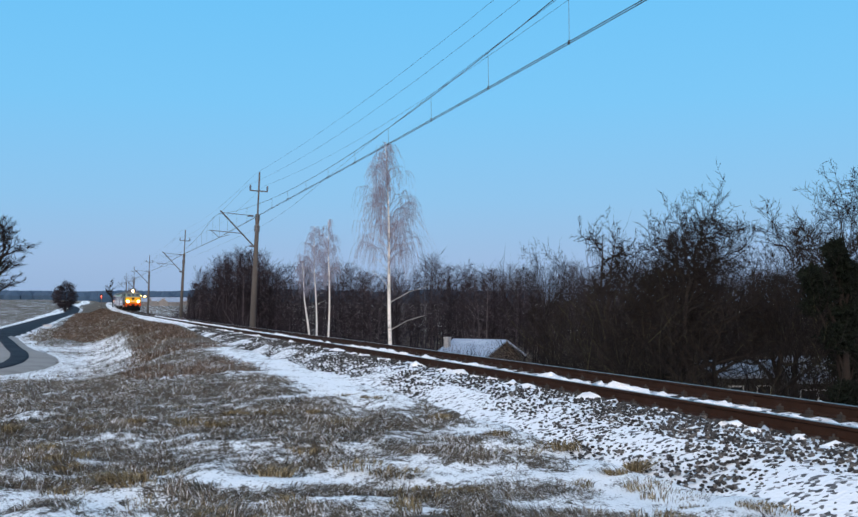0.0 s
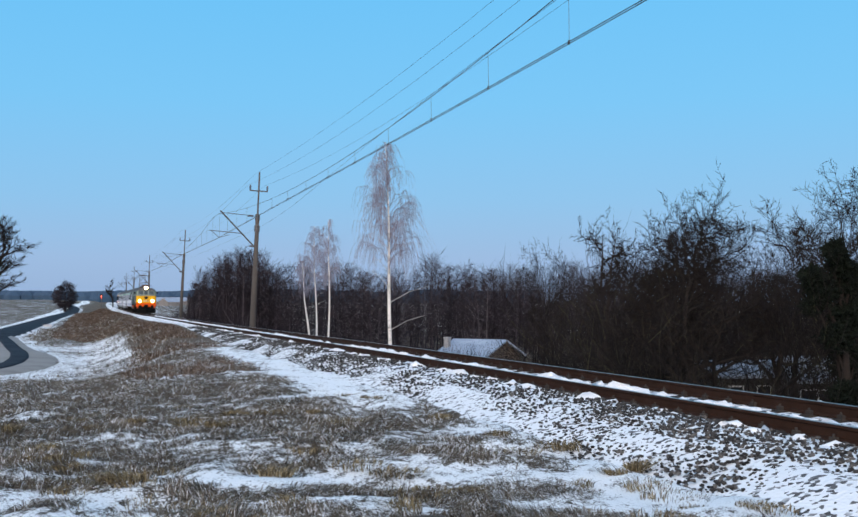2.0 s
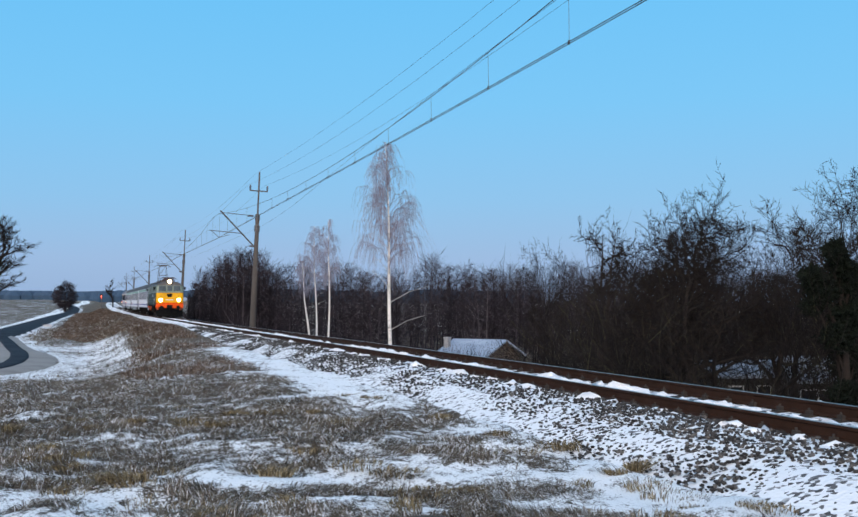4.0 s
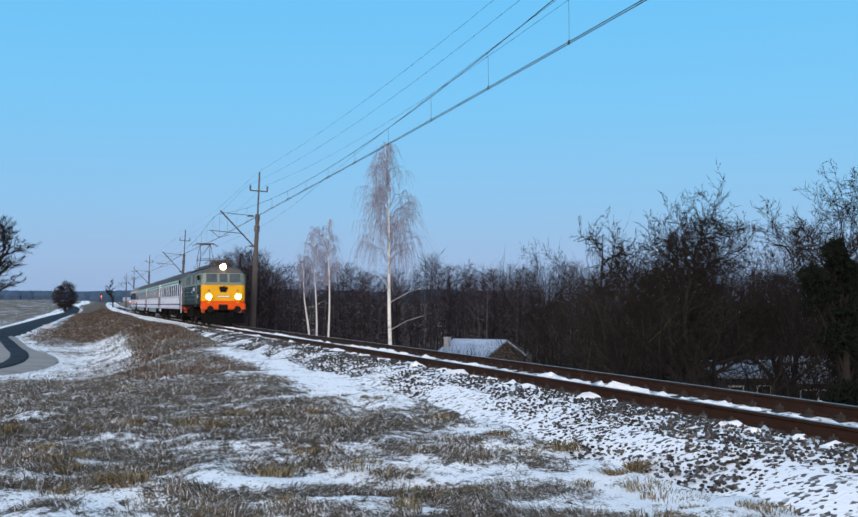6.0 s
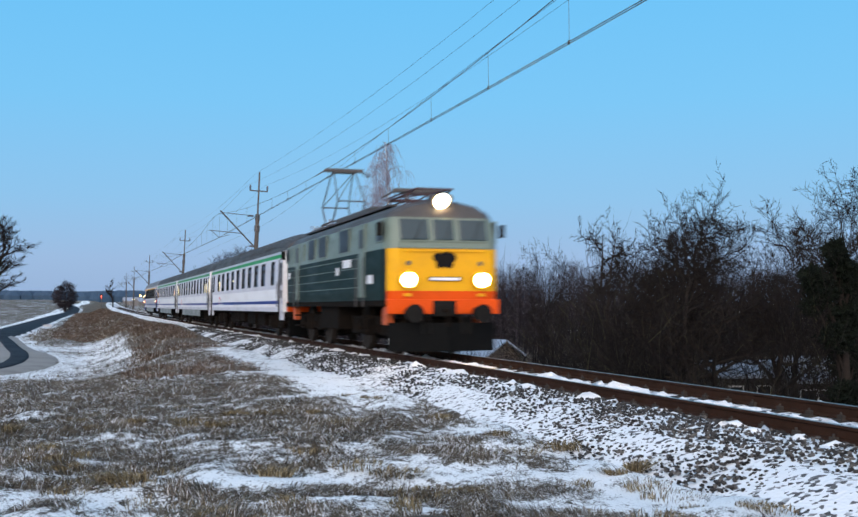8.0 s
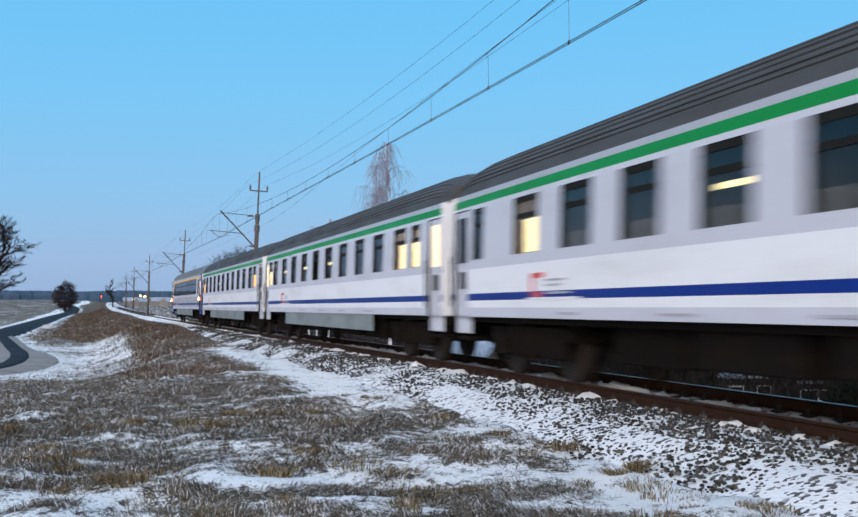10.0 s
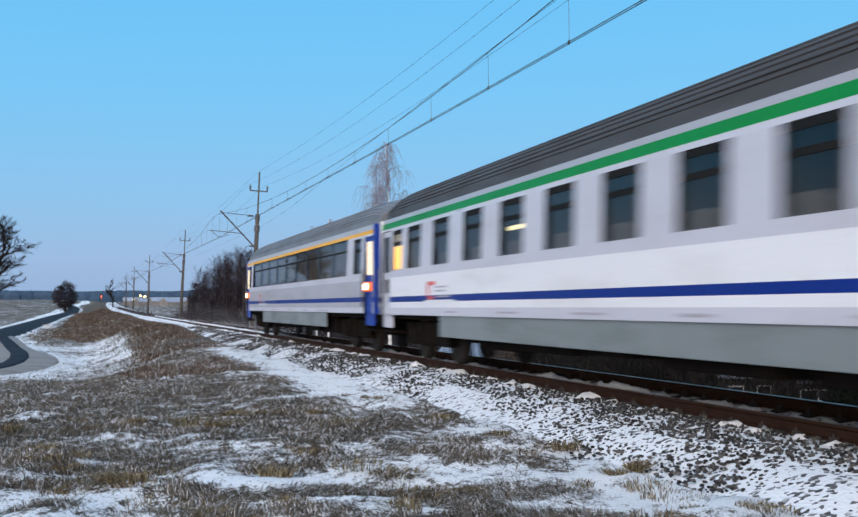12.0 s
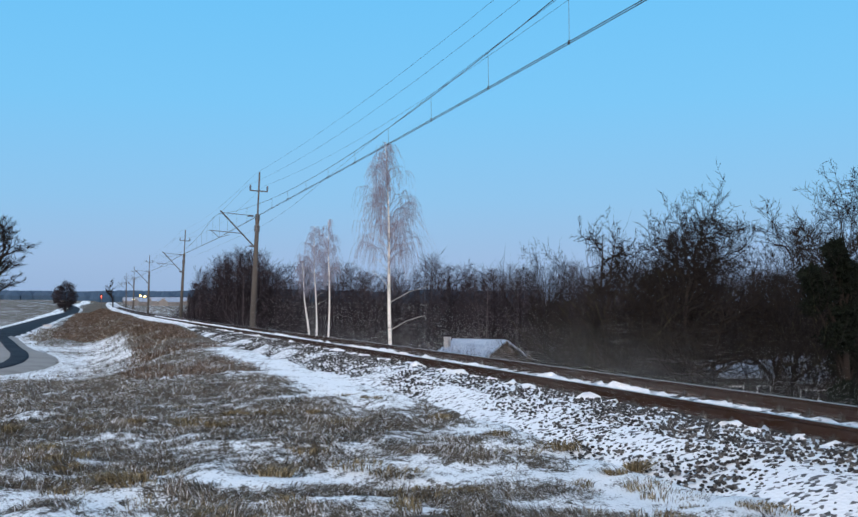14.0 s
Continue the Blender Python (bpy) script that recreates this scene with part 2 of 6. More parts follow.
class Soup:
    """Collects tapered tubes and small solids for one mesh."""

    def __init__(self):
        self.v, self.f, self.m = [], [], []

    def tube(self, pts, rad, sides=4, mat=0, cap=True):
        pts = [Vector(p) for p in pts]
        base = len(self.v)
        n = len(pts)
        for i, p in enumerate(pts):
            d = (pts[min(i + 1, n - 1)] - pts[max(i - 1, 0)])
            d = d.normalized() if d.length > 1e-9 else Vector((0, 0, 1))
            a = d.cross(Vector((0.31, 0.17, 0.93)))
            if a.length < 1e-3:
                a = d.cross(Vector((1, 0, 0)))
            a.normalize()
            b = d.cross(a)
            for k in range(sides):
                w = 2 * math.pi * k / sides
                self.v.append(p + (a * math.cos(w) + b * math.sin(w)) * rad[i])
        for i in range(n - 1):
            for k in range(sides):
                k2 = (k + 1) % sides
                self.f.append((base + i * sides + k, base + i * sides + k2, base + (i + 1) * sides + k2, base + (i + 1) * sides + k))
                self.m.append(mat)
        if cap:
            self.f.append(tuple(base + (n - 1) * sides + k for k in range(sides)))
            self.m.append(mat)

    def spike(self, p, q, r, mat=0):
        """A thin three-sided twig from p to its tip q."""
        base = len(self.v)
        d = (q - p).normalized()
        a = d.orthogonal().normalized()
        b = d.cross(a)
        for k in range(3):
            w = 2.094 * k
            self.v.append(p + (a * math.cos(w) + b * math.sin(w)) * r)
        self.v.append(q)
        self.f += [(base, base + 1, base + 3), (base + 1, base + 2, base + 3), (base + 2, base, base + 3)]
        self.m += [mat] * 3

    def mesh(self, name, mats, smooth=False):
        return mesh_of(name, self.v, self.f, mats, self.m, smooth)


def hash2(ix, iy, seed):
    h = (ix.astype(np.int64) * 374761393 + iy.astype(np.int64) * 668265263 + seed * 1442695041) & 0x7FFFFFFF
    h = ((h ^ (h >> 13)) * 1274126177) & 0x7FFFFFFF
    return ((h ^ (h >> 16)) & 0xFFFF) / 65535.0


def vnoise(x, y, scale, seed=0):
    x, y = np.asarray(x) / scale, np.asarray(y) / scale
    ix, iy = np.floor(x), np.floor(y)
    fx, fy = x - ix, y - iy
    fx, fy = fx * fx * (3 - 2 * fx), fy * fy * (3 - 2 * fy)
    a, b = hash2(ix, iy, seed), hash2(ix + 1, iy, seed)
    c, d = hash2(ix, iy + 1, seed), hash2(ix + 1, iy + 1, seed)
    return (a * (1 - fx) + b * fx) * (1 - fy) + (c * (1 - fx) + d * fx) * fy


def fbm(x, y, scale, seed=0, octaves=4):
    out, amp, tot = 0, 1.0, 0
    for k in range(octaves):
        out = out + amp * vnoise(x, y, scale / 2 ** k, seed + k * 7)
        tot += amp
        amp *= 0.55
    return out / tot


def sstep(a, b, x):
    t = np.clip((np.asarray(x, dtype=float) - a) / (b - a), 0, 1)
    return t * t * (3 - 2 * t)


# ---------------------------------------------------------------- the line: plan of the track
S_STEP = 0.5
SS = np.arange(-180, 700, S_STEP)
CURV = np.interp(SS, [-60, -20, 0, 20, 40, 70, 110, 160, 220, 300], [0.00121, 0.00115, 0.00103, 0.00074, 0.0002, -0.00001, -0.00002, -0.00003, -0.00005, -0.00005])
I0 = int(np.argmin(abs(SS)))
PHI = np.cumsum(CURV) * S_STEP
PHI = PHI - PHI[I0] + 1.85468
TX = np.cumsum(np.cos(PHI)) * S_STEP
TY = np.cumsum(np.sin(PHI)) * S_STEP
TX, TY = TX - TX[I0] + 4.428, TY - TY[I0] + 12.617
TZ = np.where(SS > 0, np.where(SS < 320, 0.0000144 * SS ** 2, 1.475 + 0.0092 * (SS - 320)), 0.0) + 0.00004 * SS


def at_track(s, lat=0.0, z=0.0):
    """World place of a point s metres up the line, lat metres beyond its middle, z above the rail heads."""
    ph = np.interp(s, SS, PHI)
    return (np.interp(s, SS, TX) + lat * np.sin(ph), np.interp(s, SS, TY) - lat * np.cos(ph), np.interp(s, SS, TZ) + z)


# straight axis of the far line, on which the ground is laid out
AX = (float(np.interp(100, SS, TX)), float(np.interp(100, SS, TY)))
AD = radians(107.9)
DA = (math.cos(AD), math.sin(AD))
DB = (math.sin(AD), -math.cos(AD))


def ab_of(x, y):
    dx, dy = np.asarray(x) - AX[0], np.asarray(y) - AX[1]
    return 100 + dx * DA[0] + dy * DA[1], dx * DB[0] + dy * DB[1]


def world_of(a, b):
    return AX[0] + (a - 100) * DA[0] + b * DB[0], AX[1] + (a - 100) * DA[1] + b * DB[1]


TA, TB = ab_of(TX, TY)


def ground_z(a, b):
    """Height of the ground at axis place a, b."""
    a, b = np.asarray(a, dtype=float), np.asarray(b, dtype=float)
    lat = b - np.interp(a, TA, TB)
    zc = np.interp(a, TA, TZ)
    x, y = world_of(a, b)
    left = np.interp(a, [-4000, -60, 3, 14, 22, 30, 40, 70, 110, 190, 320, 490, 1000, 4200], [-2, -0.45, -0.45, -0.78, -1.15, -1.5, -1.72, -1.6, -1.5, -1.2, -0.3, 2.4, 6.5, 26])
    left = left - 0.5 * sstep(-22, -60, lat) * sstep(60, 10, a) + 1.0 * sstep(-24, -60, lat) * sstep(60, 120, a)
    right = np.interp(a, [-4000, -60, 200, 420, 1000, 4200], [-5, -5.2, -5.2, -0.5, 5.0, 26]) + 1.3 * (vnoise(x, y, 40, 5) - 0.5)
    hump = 0.36 * sstep(35, 60, a) * sstep(260, 150, a) * (0.6 + 0.7 * vnoise(x, y, 14, 9))
    near = zc - 0.42 + hump
    wide = np.interp(a, [0, 14, 28, 90], [9.0, 6.5, 4.6, 4.5])
    z_l = near + (left - near) * sstep(-4.2, -4.2 - wide, lat)
    z_r = (zc - 0.55) + (right - zc + 0.55) * sstep(3.4, 13.5, lat)
    z = np.where(lat < 0, z_l, z_r)
    bed = sstep(-2.75, -2.35, lat) * sstep(3.4, 2.8, lat)
    z = z - 0.25 * bed
    dist = np.hypot(x, y)
    rough = ((fbm(x, y, 1.7, 3) - 0.5) * 0.28 + (vnoise(x, y, 0.55, 21) - 0.5) * 0.13) * (1 - bed) * sstep(60, 20, dist) * sstep(-2.2, -3.0, lat) + (fbm(x, y, 7, 4) - 0.5) * 0.3 * sstep(-5, -9, lat) * (1 - sstep(90, 130, dist))
    far = (fbm(x, y, 260, 8) - 0.5) * 5 * sstep(500, 1100, dist)
    return z + rough + far


def ground_at(x, y):
    a, b = ab_of(x, y)
    return float(ground_z(a, b))


def build_ground():
    na, nb = 470, 430
    ua = np.linspace(np.arcsinh((-2500 - 2) / 7.0), np.arcsinh((4200 - 2) / 7.0), na)
    ub = np.linspace(np.arcsinh((-3000 + 6) / 6.0), np.arcsinh((3000 + 6) / 6.0), nb)
    a, b = np.meshgrid(2 + 7.0 * np.sinh(ua), -6 + 6.0 * np.sinh(ub), indexing="ij")
    z = ground_z(a, b)
    x, y = world_of(a, b)
    verts = np.stack([x, y, z], -1).reshape(-1, 3)
    i = np.arange(na * nb).reshape(na, nb)
    faces = np.stack([i[:-1, :-1], i[1:, :-1], i[1:, 1:], i[:-1, 1:]], -1).reshape(-1, 4)
    me = bpy.data.meshes.new("ground")
    me.from_pydata(verts, [], faces.tolist())
    me.materials.append(GROUND)
    me.polygons.foreach_set("use_smooth", np.ones(len(faces), dtype=bool))
    at = me.attributes.new("snow", "FLOAT", "POINT")
    at.data.foreach_set("value", snow_cover(a, b, x, y).reshape(-1).astype(np.float32))
    return tagged(new("ground", me), "rough winter grass with patches of thin snow", "ground", kind="structure")


# drifts in the meadow: x, y, half-widths across and along the view, depth
DRIFTS = [(-1.45, 9.9, 0.45, 0.5, 0.5), (-0.95, 10.4, 0.6, 0.35, 0.4), (-3.1, 8.9, 1.5, 0.4, 0.32), (-2.3, 9.9, 0.8, 0.28, 0.4), (-0.6, 8.7, 0.9, 0.3, 0.4), (-0.4, 11.4, 0.4, 0.4, 0.4),
          (0.5, 11.0, 0.7, 0.4, 0.3), (1.2, 10.3, 0.9, 0.4, 0.4), (2.0, 11.2, 0.5, 0.3, 0.3), (2.5, 10.2, 0.7, 0.5, 0.28), (3.2, 8.8, 1.2, 0.6, 0.35), (1.1, 8.6, 1.2, 0.3, 0.25), (-2.9, 11.8, 0.6, 0.3, 0.35),
          (0.9, 14.2, 0.9, 0.5, 0.3), (-4.6, 18.5, 1.6, 0.5, 0.25), (-2.6, 17.6, 0.7, 0.5, 0.25)]


def snow_cover(a, b, x, y):
    lat = b - np.interp(a, TA, TB)
    dist = np.hypot(x, y)
    c = np.full(np.shape(a), 0.29)
    c = c + 0.10 * sstep(11, 8.5, dist)
    for dx, dy, rx, ry, amount in DRIFTS:
        c = c + 0.62 * amount * np.exp(-((x - dx) / rx) ** 2 - ((y - dy) / ry) ** 2)
    c = c + 0.05 * sstep(-0.5, 1.5, x) * sstep(20, 14, y)
    c = c + 0.52 * sstep(-4.5 - 0.8 * sstep(14, 6, a), -3.7, lat) * sstep(36, 26, a) * sstep(5, 9, a)    # strip at the foot of the ballast
    c = c + 0.16 * sstep(9, 3, a) * sstep(-4.2, -3.2, lat)
    c = c - 0.10 * sstep(15, 21, dist) * sstep(60, 40, dist) * sstep(-5, -8, lat)
    c = c + 0.08 * sstep(40, 50, a) * sstep(75, 60, a) * sstep(-4.2, -3.6, lat)                          # thin white edge of the bed farther up
    c = c - 0.40 * sstep(36, 46, a) * sstep(-6.6 - 4.5 * sstep(66, 92, a), -5.6 - 4.5 * sstep(66, 92, a), lat) * sstep(-1.9, -2.8, lat)   # brown bank along the line
    c = c + 0.36 * sstep(26, 36, a) * sstep(-5.6, -7.0, lat) * sstep(86, 64, a) * sstep(-14, -12, lat)   # white hollow below the bank
    c = c + 0.50 * sstep(-12.6, -13.6, lat) * sstep(-19.8, -19.0, lat) * sstep(30, 45, a)                # verges of the road
    c = c - 0.04 * sstep(150, 400, dist) + 0.06 * sstep(200, 260, a) * sstep(4, 14, lat)
    c = c - 0.30 * sstep(3.0, 6.0, lat) * sstep(240, 160, a)
    return c + 0.50 * (fbm(x, y, 2.4, 12) - 0.5) + 0.46 * (vnoise(x, y, 0.42, 14) - 0.5)


build_ground()


# ---------------------------------------------------------------- track bed, rails, sleepers
def sweep(svals, profile, z_of=None, closed=False):
    """Faces along the track from a cross-section of (lat, z)."""
    verts, faces = [], []
    n = len(profile)
    for s in svals:
        for lat, z in profile:
            verts.append(at_track(s, lat, z if z_of is None else z_of(s, lat, z)))
    for i in range(len(svals) - 1):
        for k in range(n if closed else n - 1):
            k2 = (k + 1) % n
            faces.append((i * n + k, i * n + k2, (i + 1) * n + k2, (i + 1) * n + k))
    return verts, faces


def bed_height(lat):
    return np.interp(np.abs(lat), [0, 0.7, 0.9, 1.45, 1.85, 2.6, 3.3, 3.6], [-0.235, -0.225, -0.148, -0.152, -0.20, -0.43, -0.70, -0.85])


def ballast_mat():
    m, nt, b = begin("snowy_ballast")
    v = nt.nodes.new("ShaderNodeTexVoronoi")
    tc = nt.nodes.new("ShaderNodeTexCoord")
    nt.links.new(tc.outputs["Object"], v.inputs["Vector"])
    v.inputs["Scale"].default_value = 19.0
    n1 = noise_of(nt, 1.3, 4)
    rnd = nt.nodes.new("ShaderNodeSeparateColor")
    nt.links.new(v.outputs["Color"], rnd.inputs[0])
    add = nt.nodes.new("ShaderNodeMath")
    add.operation = "MULTIPLY_ADD"
    add.inputs[1].default_value = 0.55
    nt.links.new(n1, add.inputs[0])
    nt.links.new(rnd.outputs[0], add.inputs[2])
    mask = nt.nodes.new("ShaderNodeMapRange")
    mask.inputs["From Min"].default_value, mask.inputs["From Max"].default_value = 0.40, 0.48
    nt.links.new(add.outputs[0], mask.inputs["Value"])
    stone = ramp_of(nt, [(0.0, (0.03, 0.028, 0.029)), (1.0, (0.11, 0.105, 0.105))], rnd.outputs[1])
    nt.links.new(mixc(nt, mask.outputs["Result"], stone, (0.68, 0.69, 0.71)), b.inputs["Base Color"])
    b.inputs["Roughness"].default_value = 0.9
    bumped(nt, b, v.outputs["Distance"], 0.4, 0.03)
    return m


def build_bed():
    sv = np.concatenate([np.arange(-150, -12, 3.0), np.arange(-12, 60, 0.35), np.arange(60, 690, 4.0)])
    lats = np.concatenate([np.linspace(-3.6, -1.2, 15), [0.0], np.linspace(1.2, 3.6, 9)])
    prof = [(float(l), float(bed_height(l))) for l in lats]

    def bumpy(s, lat, z):
        return z + 0.022 * (float(vnoise(s * 1.0, lat, 0.3, 2)) - 0.5) * (abs(lat) > 1.3) + 0.15 * (float(vnoise(s, lat, 1.7, 6)) - 0.5) * (abs(lat) > 2.0)
    v, f = sweep(sv, prof, bumpy)
    ob = new("ballast_bed", mesh_of("ballast_bed", v, f, ballast_mat(), smooth=True))
    return tagged(ob, "grey crushed stone ballast bed dusted with snow", "ballast", kind="structure")


def stone_shape(rng):
    bm = bmesh.new()
    bmesh.ops.create_icosphere(bm, subdivisions=1, radius=1)
    v = np.array([tuple(q.co) for q in bm.verts])
    f = [[q.index for q in p.verts] for p in bm.faces]
    bm.free()
    return v * (1 + 0.35 * (rng.random((len(v), 1)) - 0.5)) * np.array([1.0, 0.75, 0.6]), np.array(f)


def build_stones():
    """Loose stones poking through the snow on the near shoulder."""
    rng = np.random.default_rng(4)
    shapes = [stone_shape(rng) for _ in range(5)]
    s = -6 + 70 * rng.random(36000) ** 1.35
    lat = np.where(rng.random(len(s)) < 0.93, -0.92 - 2.6 * rng.random(len(s)) ** 1.05, -0.6 + 1.2 * rng.random(len(s)))
    keep = fbm(s, lat, 0.9, 31) + 0.35 * (rng.random(len(s)) - 0.5) > 0.40 + 0.12 * sstep(-2.5, -3.3, lat)
    s, lat = s[keep], lat[keep]
    x, y, z = at_track(s, lat, bed_height(lat) + np.where(abs(lat) < 0.7, 0.0, 0.0))
    V, F, base = [], [], 0
    for i in range(len(s)):
        v, f = shapes[i % 5]
        r = 0.012 + 0.022 * rng.random() ** 1.4 + 0.0003 * max(0.0, s[i])
        w = rng.random() * 6.28
        c, sn = math.cos(w), math.sin(w)
        p = v * r
        V.append(np.stack([x[i] + p[:, 0] * c - p[:, 1] * sn, y[i] + p[:, 0] * sn + p[:, 1] * c, z[i] + 0.008 + p[:, 2]], -1))
        F.append(f + base)
        base += len(v)
    me = mesh_of("ballast_stones", np.concatenate(V), np.concatenate(F).tolist(), STONE)
    return tagged(new("ballast_stones", me), "dark crushed stones poking through thin snow", "stones", kind="stuff")


RAIL_PROFILE = [(-0.036, 0.0), (0.036, 0.0), (0.036, -0.03), (0.012, -0.05), (0.010, -0.135), (0.07, -0.155), (0.07, -0.172),
                (-0.07, -0.172), (-0.07, -0.155), (-0.010, -0.135), (-0.012, -0.05), (-0.036, -0.03)]


def build_track():
    track = thing("railway_track", pose(0, 0, 0), "single railway track with rusty rails on snowy sleepers", "railway track", kind="structure")
    sv = np.concatenate([np.arange(-150, -20, 4.0), np.arange(-20, 80, 1.0), np.arange(80, 690, 3.0)])
    n = len(RAIL_PROFILE)
    for lat in (-0.754, 0.754):
        v, f = sweep(sv, [(lat + a, z) for a, z in RAIL_PROFILE], closed=True)
        idx = [1 if k % n == 0 else 0 for k in range(len(f))]
        part("rail", mesh_of("rail", v, f, [RUST, RAILTOP], idx), None, track, "rusty steel rail with a worn head")
    # sleepers with their baseplates and rail clips
    bm = bmesh.new()
    box(bm, -0.13, 0.13, -1.28, 1.28, -0.30, -0.185, 0.012)
    for lat in (-0.754, 0.754):
        box(bm, -0.09, 0.09, lat - 0.17, lat + 0.17, -0.185, -0.168)
        for sgn in (-1, 1):
            box(bm, -0.05, 0.05, lat + sgn * 0.075, lat + sgn * 0.125, -0.168, -0.115)
            cyl(bm, (0, lat + sgn * 0.10, -0.17), (0, lat + sgn * 0.10, -0.085), 0.016, seg=6)
    proto = bpy.data.meshes.new("sleeper")
    bm.to_mesh(proto)
    bm.free()
    proto.materials.append(SLEEPER)
    pv = np.array([tuple(q.co) for q in proto.vertices])
    pf = [tuple(p.vertices) for p in proto.polygons]
    V, F, base = [], [], 0
    for i, s in enumerate(np.arange(-24, 330, 0.62)):
        x, y, z = at_track(float(s))
        ph = float(np.interp(s, SS, PHI))
        m = Matrix.Translation((x, y, z)) @ Matrix.Rotation(ph + math.pi, 4, "Z")
        if i < 290:
            part("sleeper", proto, None, track, at=m)
        else:
            a = np.array(m)
            V.append(pv @ a[:3, :3].T + a[:3, 3])
            F += [tuple(q + base for q in p) for p in pf]
            base += len(pv)
    tagged(part("far_sleepers", mesh_of("far_sleepers", np.concatenate(V), F, SLEEPER), None, track), kind="stuff")
    # snow caught between the sleepers
    rng = np.random.default_rng(8)
    V, F = [], []
    for s in np.arange(-23.69, 130, 0.62):
        for lo, hi in ((-0.66, 0.66), (-1.32, -0.86), (0.86, 1.3)):
            nl, nsx = (9, 5) if hi - lo > 1 else (5, 5)
            b0 = len(V)
            hgt = (0.085 + 0.11 * rng.random()) * (1.0 if hi - lo > 1 else 0.9)
            if hi - lo > 1:
                lo, hi = -0.64 + 0.16 * rng.random(), 0.64 - 0.16 * rng.random()
            for i in range(nsx):
                for k in range(nl):
                    u, w = i / (nsx - 1), k / (nl - 1)
                    bump = math.sin(math.pi * u) ** 0.8 * (0.55 + 0.45 * math.sin(math.pi * w)) * (0.45 + 0.9 * rng.random())
                    ds = (u - 0.5) * 0.27 + 0.08 * (rng.random() - 0.5)
                    V.append(at_track(s + ds, lo + (hi - lo) * w, -0.245 + hgt * bump))
            for i in range(nsx - 1):
                for k in range(nl - 1):
                    F.append((b0 + i * nl + k, b0 + i * nl + k + 1, b0 + (i + 1) * nl + k + 1, b0 + (i + 1) * nl + k))
    tagged(part("snow_between_sleepers", mesh_of("snow_between_sleepers", V, F, SNOW, smooth=True), None, track, "white snow heaps between the sleepers"), kind="stuff")
    return track


build_bed()
build_stones()
build_track()


# ---------------------------------------------------------------- road and turnout on the low side
def strip(name, centre, width, mat, lift, label, category, crown=0.05, rag=0.0):
    """A surface along a line of (a, b) places on the ground."""
    rng = np.random.default_rng(len(name))
    c = np.array(centre, dtype=float)
    d = np.concatenate([[0], np.cumsum(np.hypot(*np.diff(c, axis=0).T))])
    t = np.linspace(0, d[-1], max(12, int(d[-1] / 3)))
    a, b = np.interp(t, d, c[:, 0]), np.interp(t, d, c[:, 1])
    ker = np.ones(5) / 5
    a = np.convolve(np.pad(a, 2, "edge"), ker, "valid")
    b = np.convolve(np.pad(b, 2, "edge"), ker, "valid")
    ta, tb = np.gradient(a), np.gradient(b)
    ln = np.hypot(ta, tb) + 1e-9
    na_, nb_ = -tb / ln, ta / ln
    V, F = [], []
    cols = np.linspace(-1, 1, 7)
    for i in range(len(a)):
        w = width / 2 * (1 + rag * (rng.random() - 0.5))
        z0 = float(ground_z(a[i], b[i]))
        for q in cols:
            aa, bb = a[i] + na_[i] * q * w, b[i] + nb_[i] * q * w
            x, y = world_of(aa, bb)
            V.append((x, y, max(float(ground_z(aa, bb)), z0 - 0.1) + lift + crown * (1 - q * q) - (0.25 if abs(q) == 1 else 0)))
    n = len(cols)
    for i in range(len(a) - 1):
        for k in range(n - 1):
            F.append((i * n + k, i * n + k + 1, (i + 1) * n + k + 1, (i + 1) * n + k))
    ob = new(name, mesh_of(name, V, F, mat, smooth=True))
    if mat == GROUND:
        cover = ob.data.attributes.new("snow", "FLOAT", "POINT")
        cover.data.foreach_set("value", np.full(len(V), 0.66, dtype=np.float32))
    return tagged(ob, label, category, kind="structure")


ROAD = [(-150, -18.5), (20, -17.6), (95, -16.8), (210, -15.5), (337, -12.5), (400, -12.5), (464, -14.8), (600, -24), (800, -50)]
strip("road_verge", ROAD, 6.8, GROUND, 0.06, "white snow verge along a country road", "verge", 0.0, 0.6)
strip("road", ROAD, 5.0, ASPHALT, 0.16, "dark wet asphalt country road between snowy verges", "road")
LAYBY = [(98, -17.0), (76, -15.0), (60, -13.0), (50, -11.6), (44, -11.5), (38, -12.9), (34, -16.0), (30, -21)]
strip("layby_verge", LAYBY, 8.4, GROUND, 0.04, "snow edge of a gravel turnout", "verge", 0.0, 0.2)
strip("layby", LAYBY, 5.0, GRAVEL, 0.12, "pale frozen gravel turnout off the road", "turnout")
strip("layby_wheel_track", [(110, -17.0), (88, -15.4), (73, -13.8), (60, -12.5), (50, -11.7), (43, -11.8), (37, -13.4), (32, -17.5)], 1.35, ASPHALT, 0.20, "dark wet wheel track across the turnout", "wheel track", 0.02)


# ---------------------------------------------------------------- overhead line
POLE_S = [-4.0, 64.4, 125.5, 200.0, 273.0, 340.0]
POLE_LAT = [2.8, 2.62, 2.8, 2.8, 2.8, 2.8]


